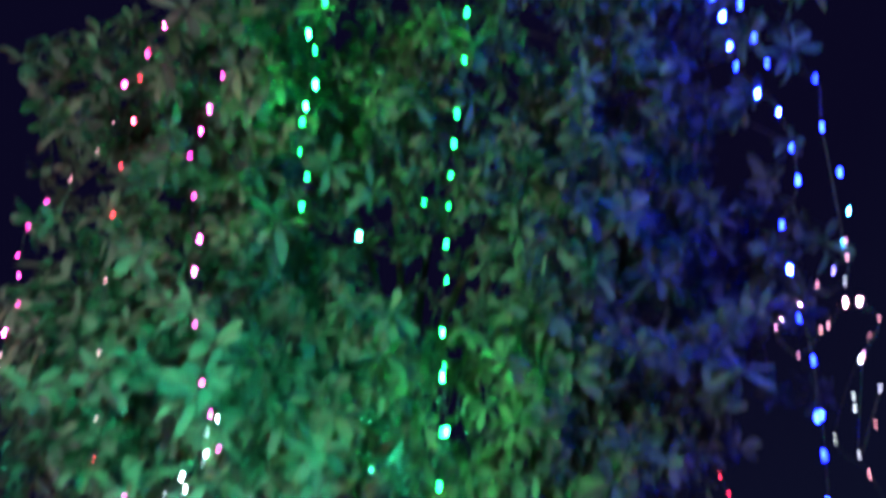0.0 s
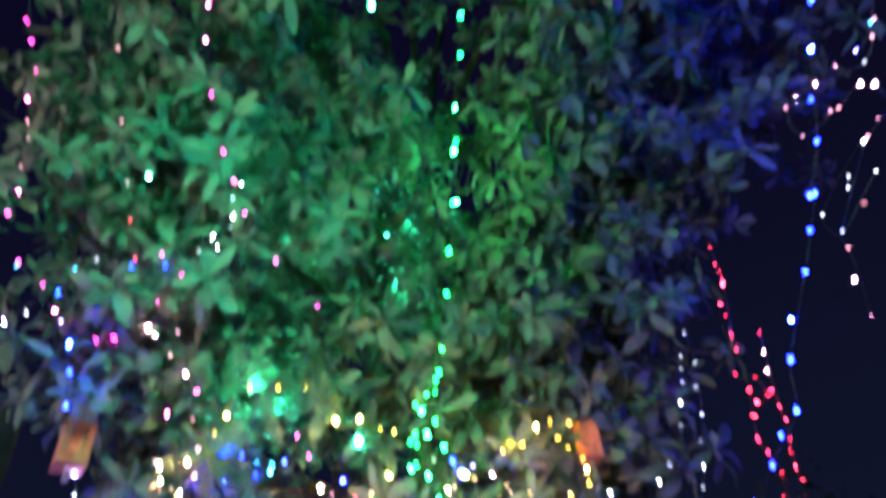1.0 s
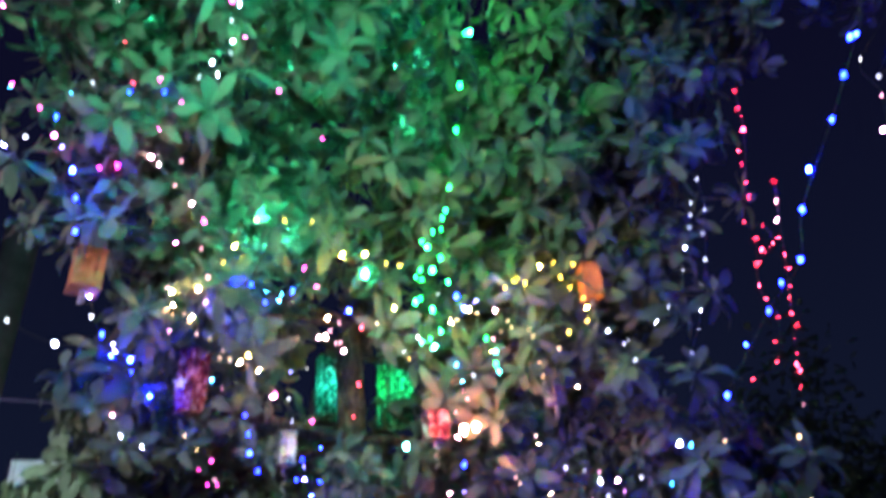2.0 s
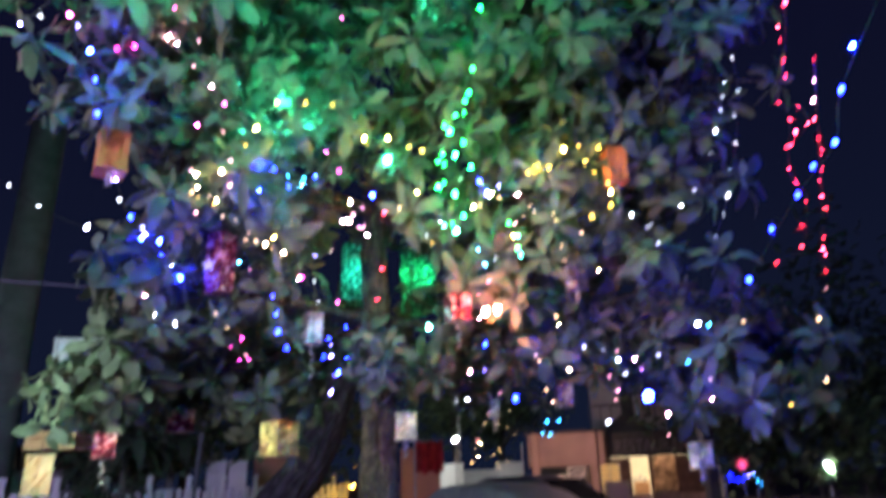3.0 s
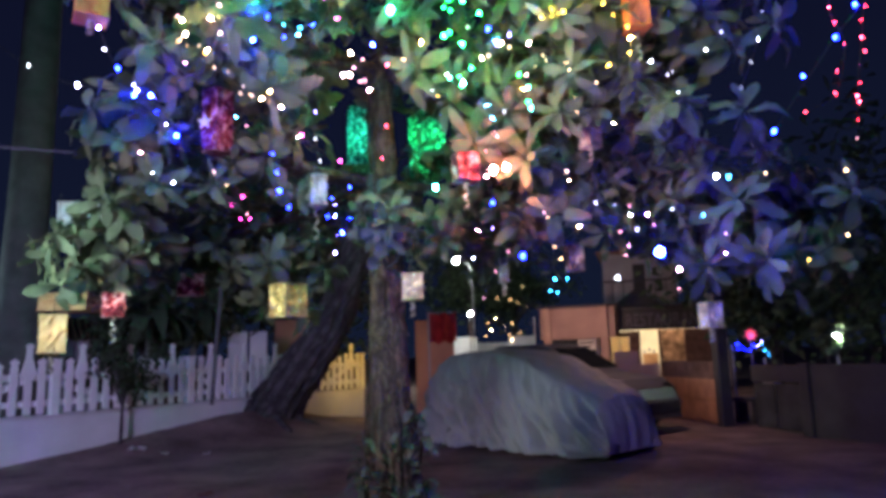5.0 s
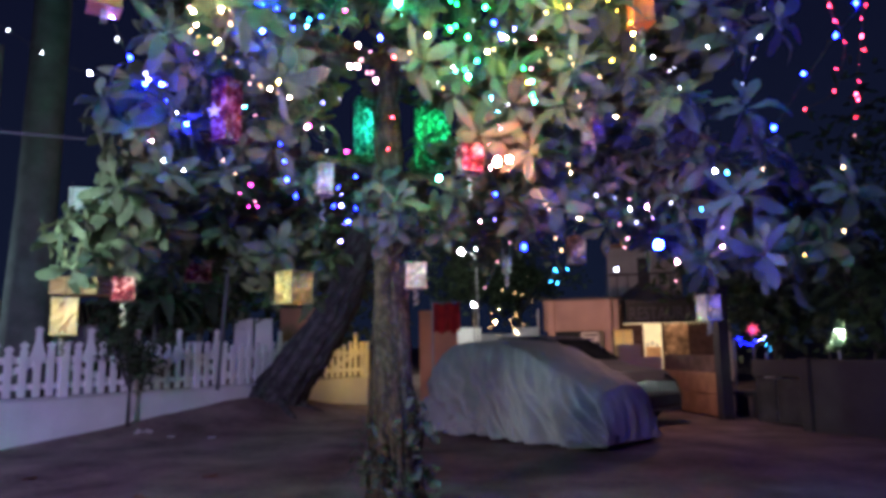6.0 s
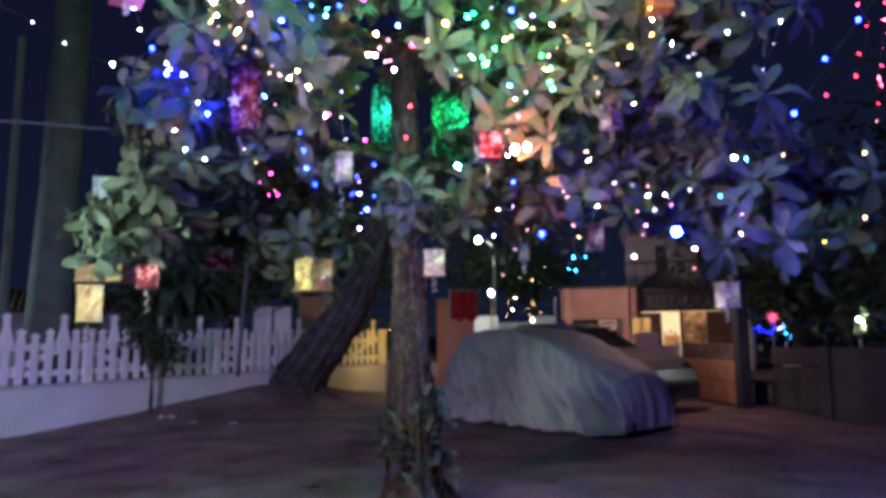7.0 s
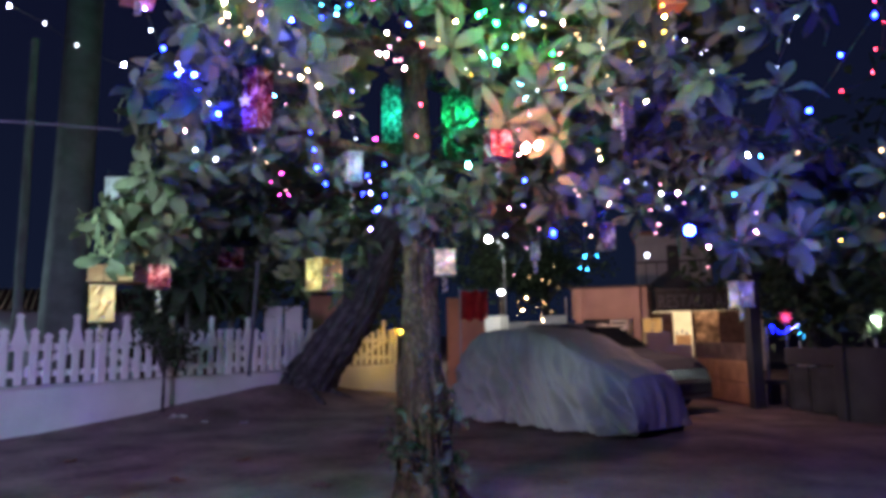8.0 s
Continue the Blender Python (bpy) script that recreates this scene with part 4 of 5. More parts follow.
# ---- lanterns and hung parcels ----
def ribbon_curl(length, seed):
    r = random.Random(seed)
    bm = bmesh.new()
    last = None
    for i in range(40):
        f = i / 39
        a = f * 16
        p = Vector((0.018 * math.cos(a), 0.018 * math.sin(a), -f * length))
        w = Vector((0, 0, 0.012))
        cur = (bm.verts.new(p - w), bm.verts.new(p + w))
        if last:
            bm.faces.new((last[0], cur[0], cur[1], last[1]))
        last = cur
    bmesh.ops.solidify(bm, geom=bm.faces[:], thickness=0.002)
    return bm


def lantern(place, w, h, mat, label, turn=20, tail=0.0, cord=0.5, lit=0.0, cat="lantern", hue=(1.0, 0.8, 0.5)):
    """A box lantern: creased sheet sides between a top and a bottom rim, hung on a cord."""
    o = thing("lantern", place, label, cat, "lanterns in the tree", turn=turn)
    bm = bmesh.new()
    r = random.Random(int(place[0] * 100) + int(place[2] * 1000))
    n, rows = 6, []
    for j in range(8):
        z = -h / 2 + h * j / 7
        row = []
        for s in range(4):
            for i in range(n):
                f = i / n * 2 - 1
                x, y = [(f, -1), (1, f), (-f, 1), (-1, -f)][s]
                c = 0.0 if i == 0 else r.uniform(-0.13, 0.04) * w
                q = Vector((x * w / 2, y * w / 2, z))
                row.append(bm.verts.new(q + Vector((x, y, 0)).normalized() * c))
        rows.append(row)
    for a, b in zip(rows, rows[1:]):
        for i in range(4 * n):
            bm.faces.new((a[i], a[(i + 1) % (4 * n)], b[(i + 1) % (4 * n)], b[i]))
    part("sides", bm, mat, o)
    for z in (-h / 2, h / 2):
        part("rim", block(-w / 2 - 0.006, w / 2 + 0.006, -w / 2 - 0.006, w / 2 + 0.006, z - 0.006, z + 0.006, bev=0.003), mat, o)
    part("cord", tube(bmesh.new(), [(0, 0, h / 2), (0.004, 0, h / 2 + cord * 0.5), (0, 0.01, h / 2 + cord)], 0.003, 4), WIRE, o)
    if tail:
        t = part("ribbon", ribbon_curl(tail, r.random()), SILVERFOIL, o, "curled silver ribbon")
        t.matrix_basis = Matrix.Translation((0, 0, -h / 2))
    if lit:
        part("lamp", ball(bmesh.new(), (0, 0, 0), 0.02, 1), glow("lantern_lamp", hue, lit), o)
    return o


lantern((-0.09, 5.85, 1.76), 0.20, 0.24, GOLDFOIL, "gold foil box lantern hung from a branch", 58, 0.0, 0.7)
lantern((0.94, 5.4, 1.78), 0.135, 0.165, PALEGOLD, "crinkled pale gold lantern beside the trunk", 12, 0.12, 0.6)
lantern((1.33, 5.35, 2.57), 0.15, 0.18, REDFOIL, "small dark red lantern with silver tail", 24, 0.2, 0.4)
lantern((0.24, 5.5, 2.51), 0.12, 0.22, SILVERFOIL, "narrow silver lantern with curled ribbon", 35, 0.26, 0.4)
lantern((-1.02, 5.1, 1.71), 0.13, 0.15, REDFOIL, "red foil lantern with silver ribbon", 25, 0.18, 0.7, 55, hue=(1.0, 0.75, 0.65))
lantern((-1.67, 5.4, 1.55), 0.17, 0.26, CREAM, "cream paper lantern with pleated edge", 35, 0.16, 0.9, 16)
lantern((-1.77, 5.76, 1.8), 0.36, 0.12, CARD, "brown cardboard parcel hung under leaves", 8, 0.0, 0.5, 0, "parcel")
lantern((-1.72, 5.9, 2.01), 0.18, 0.20, CARD, "small brown carton hung under leaves", 15, 0.0, 0.4, 0, "parcel")
lantern((-0.28, 5, 2.89), 0.14, 0.42, REDFOIL, "tall dark red lantern with a pale star", -20, 0.0, 0.5, 8, hue=(1.0, 0.15, 0.3))
lantern((2.91, 5.60, 1.53), 0.11, 0.16, PALEGOLD, "crinkled silver lantern hung low", 22, 0.10, 0.8)
lantern((2.19, 5.5, 2.79), 0.11, 0.17, SILVERFOIL, "small silver lantern among leaves", 40, 0.10, 0.4)
lantern((2.12, 6.69, 2.1), 0.13, 0.22, SILVERFOIL, "dim silver lantern among leaves", 10, 0.0, 0.5)
lantern((1.52, 6.72, 2.03), 0.07, 0.20, SILVERFOIL, "narrow silver lantern with ribbon", 10, 0.12, 0.4)
lantern((-1.04, 6.17, 1.95), 0.20, 0.16, REDFOIL, "small red gift box tied with ribbon", 30, 0.0, 0.4, 0, "gift box")
lantern((-0.69, 4.24, 3.39), 0.165, 0.25, ORANGE, "orange box lantern with a gold side", 40, 0.08, 0.6, 5)
lantern((-1.64, 5.7, 2.4), 0.34, 0.28, PLASTIC, "clear wrapped box resting among leaves", 14, 0.0, 0.4, 0, "box")
lantern((2.47, 5.01, 3.42), 0.13, 0.24, ORANGE, "orange lantern with gold fringe", 12, 0.22, 0.5, 110, hue=(1.0, 0.55, 0.12))
lantern((0.26, 6.8, 3.31), 0.24, 0.55, GREENFOIL, "teal glitter foil lantern behind the trunk", 20, 0.0, 0.5, 260, hue=(0.05, 0.8, 0.75))
lantern((0.84, 7.02, 3.27), 0.26, 0.60, GREENFOIL, "green foil lantern lit beside the trunk", 35, 0.0, 0.5, 420, hue=(0.04, 1.0, 0.4))
lantern((0.82, 5.5, 4.95), 0.12, 0.14, SILVERFOIL, "silver foil star parcel high in the leaves", 30, 0.1, 0.4)


def build_star():
    c = Vector((-0.28, 4.82, 2.83))
    o = thing("foil_star", c, "small pale five-pointed foil star", "star")
    bm = bmesh.new()
    ring = [bm.verts.new((math.sin(i * math.pi / 5) * (0.055 if i % 2 == 0 else 0.024), 0, math.cos(i * math.pi / 5) * (0.055 if i % 2 == 0 else 0.024))) for i in range(10)]
    f_, b_ = bm.verts.new((0, -0.014, 0)), bm.verts.new((0, 0.014, 0))
    for i in range(10):
        bm.faces.new((ring[i], ring[(i + 1) % 10], f_))
        bm.faces.new((ring[(i + 1) % 10], ring[i], b_))
    part("points", bm, PAPER, o)
    part("loop", tube(bmesh.new(), [(0, 0, 0.05), (0, 0.0, 0.2)], 0.003, 4), WIRE, o)


build_star()

# ---- strings of lights ----
HUES = {
    "blue": (0.0015, 0.005, 1.0), "green": (0.0030, 1.0, 0.085), "mint": (0.05, 1.0, 0.62), "red": (1.0, 0.02, 0.05), "pink": (1.0, 0.03, 0.42), "orange": (1.0, 0.06, 0.003),
    "yellow": (1.0, 0.52, 0.045), "warm": (1.0, 0.60, 0.26), "white": (0.76, 0.84, 1.0), "violet": (0.20, 0.16, 1.0), "cyan": (0.03, 0.45, 1.0), "rose": (1.0, 0.36, 0.50), "salmon": (1.0, 0.20, 0.12),
}
# how bright most bulbs of a hue are, how bright the strong ones are, and their size
GAINS = {"white": (0.009, 0.36, 0.34), "warm": (0.010, 1.6, 0.34), "rose": (0.010, 1.1, 0.34), "yellow": (0.013, 2.2, 0.34), "pink": (0.05, 1.1, 0.45),
         "red": (0.07, 1.0, 0.38), "orange": (0.12, 1.2, 0.36), "salmon": (0.45, 0.45, 0.5), "blue": (0.35, 5.5, 0.58), "green": (0.06, 0.9, 0.62), "mint": (0.06, 1.1, 0.62), "violet": (0.04, 0.6, 0.40), "cyan": (0.05, 0.5, 0.40)}
GLOWS, BULBS = {}, {}


def bulb_mesh(hue, r, e):
    key = (hue, r, e)
    if key not in BULBS:
        if (hue, e) not in GLOWS:
            GLOWS[(hue, e)] = glow("bulb_" + hue, HUES[hue], e)
        bm = ball(bmesh.new(), (0, 0, 0), r, 1, (1, 1, 1.25))
        BULBS[key] = mesh_of("bulb", bm, GLOWS[(hue, e)], smooth=True)
    return BULBS[key]


rs = random.Random(99)


def lights(pts, n, hues, label, r=0.015, e=60, loose=0.03, wire=True, posts=False):
    """A string of n bulbs along a soft line through pts; hues are dealt in turn."""
    hues = hues.split()
    o = thing("string_lights", pts[0], label, "string lights", "light strings in the tree")
    line = smooth_line(pts, max(24, 8 * n))
    if wire:
        part("wire", tube(bmesh.new(), line, 0.003, 3, caps=False), WIRE, o, world=True)
    if posts:
        for q in (line[0], line[-1]):
            part("post", tube(bmesh.new(), [(q.x, q.y, -0.1), (q.x, q.y, q.z + 0.03)], 0.02, 6), STEEL, o, world=True)
    spots = [Vector(p) for p in pts[:n]]
    while len(spots) < n:
        k = max(range(len(spots) - 1), key=lambda j: (spots[j + 1] - spots[j]).length)
        mid = spots[k].lerp(spots[k + 1], rs.uniform(0.42, 0.58))
        spots.insert(k + 1, mid + Vector((rs.gauss(0, loose), rs.gauss(0, loose), rs.gauss(0, loose))))
    inv = o.matrix_basis.inverted()
    for i, p in enumerate(spots):
        hue = rs.choice(hues[1:]) if hues[0] == "mix" else hues[int(i * len(hues) / n)]
        low, high, size = GAINS.get(hue, (0.06, 1.1, 0.5))
        gain = high * min(1.0, r / 0.018) if rs.random() < 0.27 else low * rs.choice((0.7, 1.0, 1.5))
        m = inv @ Matrix.Translation(p) @ Matrix.Scale(rs.choice((0.75, 0.9, 1.0, 1.1, 1.25)), 4) @ Matrix.Rotation(rs.uniform(0, 1), 4, "X")
        piece("bulb", bulb_mesh(hue, round(r * size, 4), e * 12.0 * gain), m, o)
    return o


# high strings
lights([(0.07, 1.63, 6.94), (-0.24, 1.96, 6.66), (-0.32, 2.16, 6.45), (-0.64, 2.46, 6.2), (-0.92, 2.67, 5.97), (-0.96, 2.9, 5.7), (-1.04, 3.24, 5.29), (-1.11, 3.49, 4.69)], 17, "pink rose pink pink rose pink", "red and pink lights draped down a tree", 0.016, 55)
lights([(-0.07, 1.79, 6.87), (-0.2, 2.18, 6.49), (-0.4, 2.72, 6.09), (-0.46, 3.06, 5.77), (-0.53, 3.72, 5.11), (-0.46, 3.95, 4.6)], 10, "red red rose red", "red lights hanging down among leaves", 0.015, 35)
lights([(0.42, 2.02, 6.84), (0.22, 2.35, 6.58), (0.13, 2.73, 6.29), (0.09, 3.17, 5.93), (0.1, 3.77, 5.39), (0.16, 3.64, 5.24), (0.43, 4.21, 4.66), (0.68, 4.47, 4.42)], 14, "pink", "pink lights hanging down among leaves", 0.016, 55)
lights([(0.29, 3.73, 4.98), (0.21, 3.87, 4.81), (0.07, 3.92, 4.69), (-0.09, 4.08, 4.59)], 7, "white", "white lights in a short loop", 0.014, 60)
lights([(1.25, 1.64, 7.25), (1.09, 1.84, 7.1), (1.12, 1.96, 7.07), (0.95, 2.44, 6.81), (0.91, 2.62, 6.63), (0.94, 2.8, 6.55), (0.88, 2.96, 6.36)], 9, "green", "green lights hanging down among leaves", 0.019, 140)
lights([(0.88, 2.96, 6.36), (1.29, 3.18, 6.18), (1.82, 3.01, 6.29)], 3, "green", "green lights in a loop", 0.022, 150)
lights([(1.28, 3.28, 6.36), (1.28, 3.29, 6.35)], 1, "mint", "single very bright green bulb in the leaves", 0.036, 230, 0.0)
# the next three strings are added to light the leaves green from inside
lights([(-1.05, 4.76, 5.99), (-0.18, 5.01, 6.07), (0.69, 5.51, 6)], 3, "mint", "added green bulbs inside the upper leaves, lighting them", 0.042, 560, 0.0)
lights([(-1.65, 4.44, 5.93), (-0.97, 4.62, 6.23), (-0.72, 5.06, 5.97), (0.04, 5.04, 6.34), (0.35, 5.59, 5.9), (1.09, 5.42, 6.24), (1.02, 5.85, 5.76)], 12, "mint", "added pale green lights tucked behind the upper leaves", 0.03, 230, 0.05)
lights([(0.1, 4.96, 4.11), (0.31, 5.08, 4.04), (0.61, 5.18, 4.01), (0.83, 5.37, 3.78)], 4, "mint", "added green bulbs inside the middle leaves", 0.03, 400, 0.0)
lights([(2.35, 0.71, 7.42), (2.34, 1.48, 7.26), (2.29, 2.15, 7.01), (2.07, 2.93, 6.54), (1.84, 3.87, 5.74), (1.77, 4.35, 5.19), (1.81, 3.89, 5.36), (1.67, 4.38, 4.72), (1.54, 4.72, 4.1), (1.36, 4.91, 3.73), (1.29, 4.97, 3.37)], 21, "green", "green lights hanging straight down a tree front", 0.020, 150, 0.015)
lights([(3.91, 1.56, 6.49), (4.03, 1.83, 6.25), (4.06, 2.12, 6.02), (4.23, 2.36, 5.7), (4.25, 2.72, 5.38), (4.14, 2.99, 5.29), (4.09, 3.18, 5.04), (4.06, 3.56, 4.59), (4, 3.81, 4.36), (4.01, 3.77, 4.34), (3.91, 4.11, 3.99), (3.74, 4.44, 3.56), (3.67, 4.51, 3.25), (3.44, 4.61, 2.97), (3.13, 4.77, 2.51)], 24, "blue", "bright blue lights hanging in a long curve", 0.019, 110, 0.03)
lights([(4.09, 1.74, 6.14), (4.19, 2.07, 5.87), (4.43, 2.15, 5.68), (4.4, 2.4, 5.47), (4.39, 3.01, 5.01), (4.32, 3.16, 4.94)], 9, "blue blue blue cyan violet", "blue lights looping beside a tree", 0.018, 100)
lights([(4.38, 2.97, 4.98), (4.34, 3.18, 4.85), (4.11, 3.35, 4.89), (3.96, 3.5, 4.87), (4.04, 3.61, 4.71), (4.22, 3.43, 4.74), (4.32, 3.29, 4.77), (4.39, 3.27, 4.56), (4.29, 3.46, 4.48)], 15, "mix rose white rose", "rosy white lights in a tangle", 0.015, 70)
lights([(4.31, 3.59, 4.31), (4.13, 3.9, 4.12), (4.2, 3.41, 4.39), (3.99, 3.79, 4.17), (4.08, 3.87, 3.96), (4.07, 4, 3.55)], 10, "mix rose white", "rosy white lights hanging loose", 0.014, 60)
lights([(3.44, 4.21, 4.35), (3.45, 4.27, 4.08), (3.42, 4.38, 3.75), (3.4, 4.51, 3.54), (3.46, 4.41, 3.45), (3.5, 4.43, 3.34), (3.36, 4.44, 3.21)], 13, "red", "red lights hanging down in the open", 0.011, 45, 0.015)
lights([(3.55, 4.29, 3.69), (3.52, 4.38, 3.23), (3.51, 4.48, 2.9), (3.49, 4.56, 2.61), (3.48, 4.6, 2.39)], 16, "mix red red rose", "small red lights hanging straight down", 0.009, 45, 0.012)
lights([(3.39, 4.39, 3.36), (3.37, 4.49, 3.09), (3.44, 4.52, 2.89), (3.39, 4.58, 2.64), (3.26, 4.65, 2.57)], 8, "mix red red rose", "small red lights hanging loose", 0.011, 50, 0.012)
lights([(3.11, 4.53, 3.72), (3.09, 4.61, 3.58), (3.03, 4.74, 3.34)], 5, "white", "white lights hanging in the open", 0.011, 60, 0.012)
lights([(3.17, 4.49, 3.87), (3.2, 4.57, 3.68), (3.17, 4.69, 3.38), (3.11, 4.81, 3.08), (3.02, 4.9, 2.83)], 8, "white", "white lights hanging straight down", 0.011, 60, 0.012)
# left side
lights([(-1.17, 3.89, 4.13), (-0.81, 3.8, 4.24), (-0.73, 3.95, 3.94), (-0.7, 4.06, 3.57), (-0.66, 4.27, 3.23), (-0.61, 4.39, 3.03), (-0.47, 4.51, 2.9)], 12, "mix blue blue white violet", "blue and white lights down the crown's edge", 0.015, 80)
lights([(-2.46, 5.2, 3.89), (-2.23, 5.31, 3.77), (-2.07, 5.48, 3.65), (-1.35, 5.07, 3.26), (-0.84, 4.93, 3.17)], 5, "white", "large white lights on a slack line", 0.022, 110, 0.0)
lights([(-1.18, 3.82, 4.56), (-0.98, 4.05, 4.3), (-0.73, 4.2, 4.13), (-0.4, 4.22, 4.2), (-0.18, 4.08, 4.52), (-0.28, 3.95, 4.61)], 9, "pink pink rose pink", "pink lights looping through leaves", 0.016, 55)
lights([(-1.23, 3.87, 4.58), (-0.89, 3.98, 4.59), (-0.72, 3.93, 4.61), (-0.3, 4.06, 4.6), (0.03, 4.1, 4.75)], 6, "cyan white blue white", "cool white lights looping through leaves", 0.015, 60)
lights([(-0.25, 3.99, 4.23), (-0.12, 4.08, 4.04), (-0.24, 4.04, 4), (-0.1, 4.26, 3.83), (-0.04, 4.35, 3.55), (-0.18, 4.28, 3.57)], 8, "mix pink rose", "pink lights among leaves", 0.014, 55)
# heart of the tree
lights([(0.3, 4.35, 3.73), (0.47, 4.4, 3.74), (0.64, 4.44, 3.74), (0.81, 4.61, 3.57), (1.09, 4.69, 3.52), (1.18, 4.71, 3.5), (1.12, 4.85, 3.26)], 8, "yellow", "yellow lights looping across the leaves", 0.018, 160)
lights([(0.19, 4.31, 3.53), (0.12, 4.33, 3.43), (0.03, 4.34, 3.34), (0.01, 4.4, 3.2), (-0.15, 4.31, 2.99), (-0.19, 4.28, 3.26)], 11, "mix rose warm yellow", "warm lights bunched among leaves", 0.017, 70)
lights([(-0.21, 4.33, 3.13), (-0.07, 4.41, 3.11), (-0.05, 4.46, 3.02), (0.09, 4.55, 2.93), (0.18, 4.61, 2.87), (0.28, 4.67, 2.83), (0.23, 4.61, 2.91), (0.07, 4.56, 2.89)], 14, "mix yellow warm", "yellow lights bunched on a branch", 0.017, 20)
lights([(0.09, 4.66, 3.46), (0.26, 4.76, 3.41), (0.34, 4.81, 3.36), (0.43, 4.81, 3.42), (0.25, 4.79, 3.34), (0.07, 4.73, 3.31)], 9, "mix blue violet cyan", "blue lights among leaves", 0.014, 80)
lights([(0.14, 4.9, 2.61), (0.17, 4.9, 2.49), (0.19, 4.9, 2.37), (0.25, 4.9, 2.26)], 4, "blue", "blue lights hanging down", 0.015, 60, 0.01)
lights([(0.5, 5, 2.93), (0.39, 5, 2.91), (0.39, 5, 2.73), (0.42, 5, 2.58)], 4, "mix white blue violet", "cool lights hanging past the trunk", 0.014, 60, 0.01)
lights([(0.59, 5.1, 2.42), (0.47, 5.1, 2.35), (0.49, 5.1, 2.31), (0.44, 5.1, 2.23), (0.49, 5.1, 2.23), (0.59, 5.1, 2.21), (0.51, 5.1, 2.1), (0.54, 5.1, 2.12), (0.49, 5.1, 1.99)], 9, "mix blue blue violet", "blue lights hanging beside the trunk", 0.011, 80, 0.02)
lights([(0.28, 5, 2.75), (0.55, 5, 2.57)], 2, "rose pink", "pink lights on a slack wire", 0.015, 40, 0.0)
lights([(-0.01, 4.8, 2.32), (-0.08, 4.8, 2.27), (0.02, 4.8, 2.21), (-0.02, 4.8, 2.18), (0.04, 4.8, 2.18)], 5, "mix pink rose", "pink lights hanging down", 0.013, 36, 0.02)
lights([(0.67, 4.84, 3.22), (0.74, 4.88, 3.19), (0.61, 4.88, 3.1), (0.74, 4.93, 3.07), (0.76, 4.96, 3.02), (0.68, 4.88, 3.14)], 9, "mix rose warm rose", "rosy lights bunched on the trunk fork", 0.017, 70)
lights([(0.83, 4.77, 3.23), (0.87, 5.01, 3.2), (0.99, 4.93, 3.19), (0.82, 5.19, 2.85), (0.78, 5.23, 2.64)], 5, "blue red warm red red", "lights wound round the trunk", 0.016, 70, 0.0)
lights([(1.51, 4.61, 3.85), (1.47, 4.68, 3.74), (1.33, 4.72, 3.68), (1.36, 4.75, 3.65), (1.45, 4.79, 3.58), (1.39, 4.83, 3.51), (1.27, 4.85, 3.48), (1.31, 4.86, 3.46)], 11, "green", "green lights bunched among leaves", 0.016, 90)
lights([(1.49, 4.87, 3.43), (1.26, 4.91, 3.32), (1.37, 4.94, 3.27), (1.26, 5, 3.1), (1.34, 5.01, 3.08), (1.42, 5, 3.13), (1.35, 5.03, 3.03), (1.16, 5.02, 3.01)], 9, "mix green white yellow green", "pale green lights among leaves", 0.014, 70)
lights([(1.54, 4.91, 3.34), (1.59, 4.95, 3.25), (1.49, 4.98, 3.18), (1.67, 4.93, 3.3), (1.67, 4.96, 3.23)], 8, "mix blue violet warm blue", "blue and warm lights bunched among leaves", 0.016, 90)
lights([(1.87, 4.8, 3.33), (2.03, 4.76, 3.38), (2.19, 4.63, 3.41), (2.31, 4.62, 3.38), (2.28, 4.69, 3.25), (2.36, 4.71, 3.18), (2.37, 4.76, 3.04), (2.25, 4.8, 2.99)], 13, "yellow", "yellow lights looping across leaves", 0.018, 130)
lights([(1.79, 4.87, 3.2), (1.82, 4.92, 3.07), (1.72, 4.93, 3.03), (1.77, 4.99, 2.87), (1.87, 4.89, 3.13), (2.01, 4.9, 3.07)], 8, "mix yellow green rose warm", "mixed lights among leaves", 0.015, 70)
lights([(1.88, 4.7, 3.01), (2.01, 4.7, 2.94), (2.16, 4.7, 2.85), (2.03, 4.7, 2.77), (2.04, 4.7, 2.68), (2.24, 4.7, 2.6)], 6, "warm", "warm lights hanging among leaves", 0.013, 60)
lights([(2.8, 4.45, 2.98), (2.73, 4.51, 2.91), (2.56, 4.58, 2.83), (2.59, 4.61, 2.72), (2.45, 4.58, 2.9)], 6, "white", "white lights at a branch end", 0.012, 60)
lights([(1.5, 5.18, 2.94), (1.54, 5.23, 2.77), (1.49, 5, 2.57), (1.49, 5, 2.41), (1.52, 5, 2.24), (1.51, 5, 2.08), (1.42, 5, 2.07)], 7, "cyan rose rose rose blue violet rose", "small lights hanging straight down", 0.013, 80, 0.01)
lights([(1.14, 5.2, 2.41), (1.14, 5.2, 2.4)], 1, "mint", "single pale green light beside the trunk", 0.026, 60, 0.0)
lights([(1.22, 4.8, 2.88), (1.3, 4.8, 2.99), (1.38, 4.8, 2.95), (1.77, 4.8, 2.89), (1.78, 4.8, 2.76), (1.62, 4.8, 2.75), (1.55, 4.8, 2.71), (1.57, 4.8, 2.6)], 8, "yellow mint mint mint mint white cyan rose", "pale green lights looping past the trunk", 0.014, 60, 0.01)
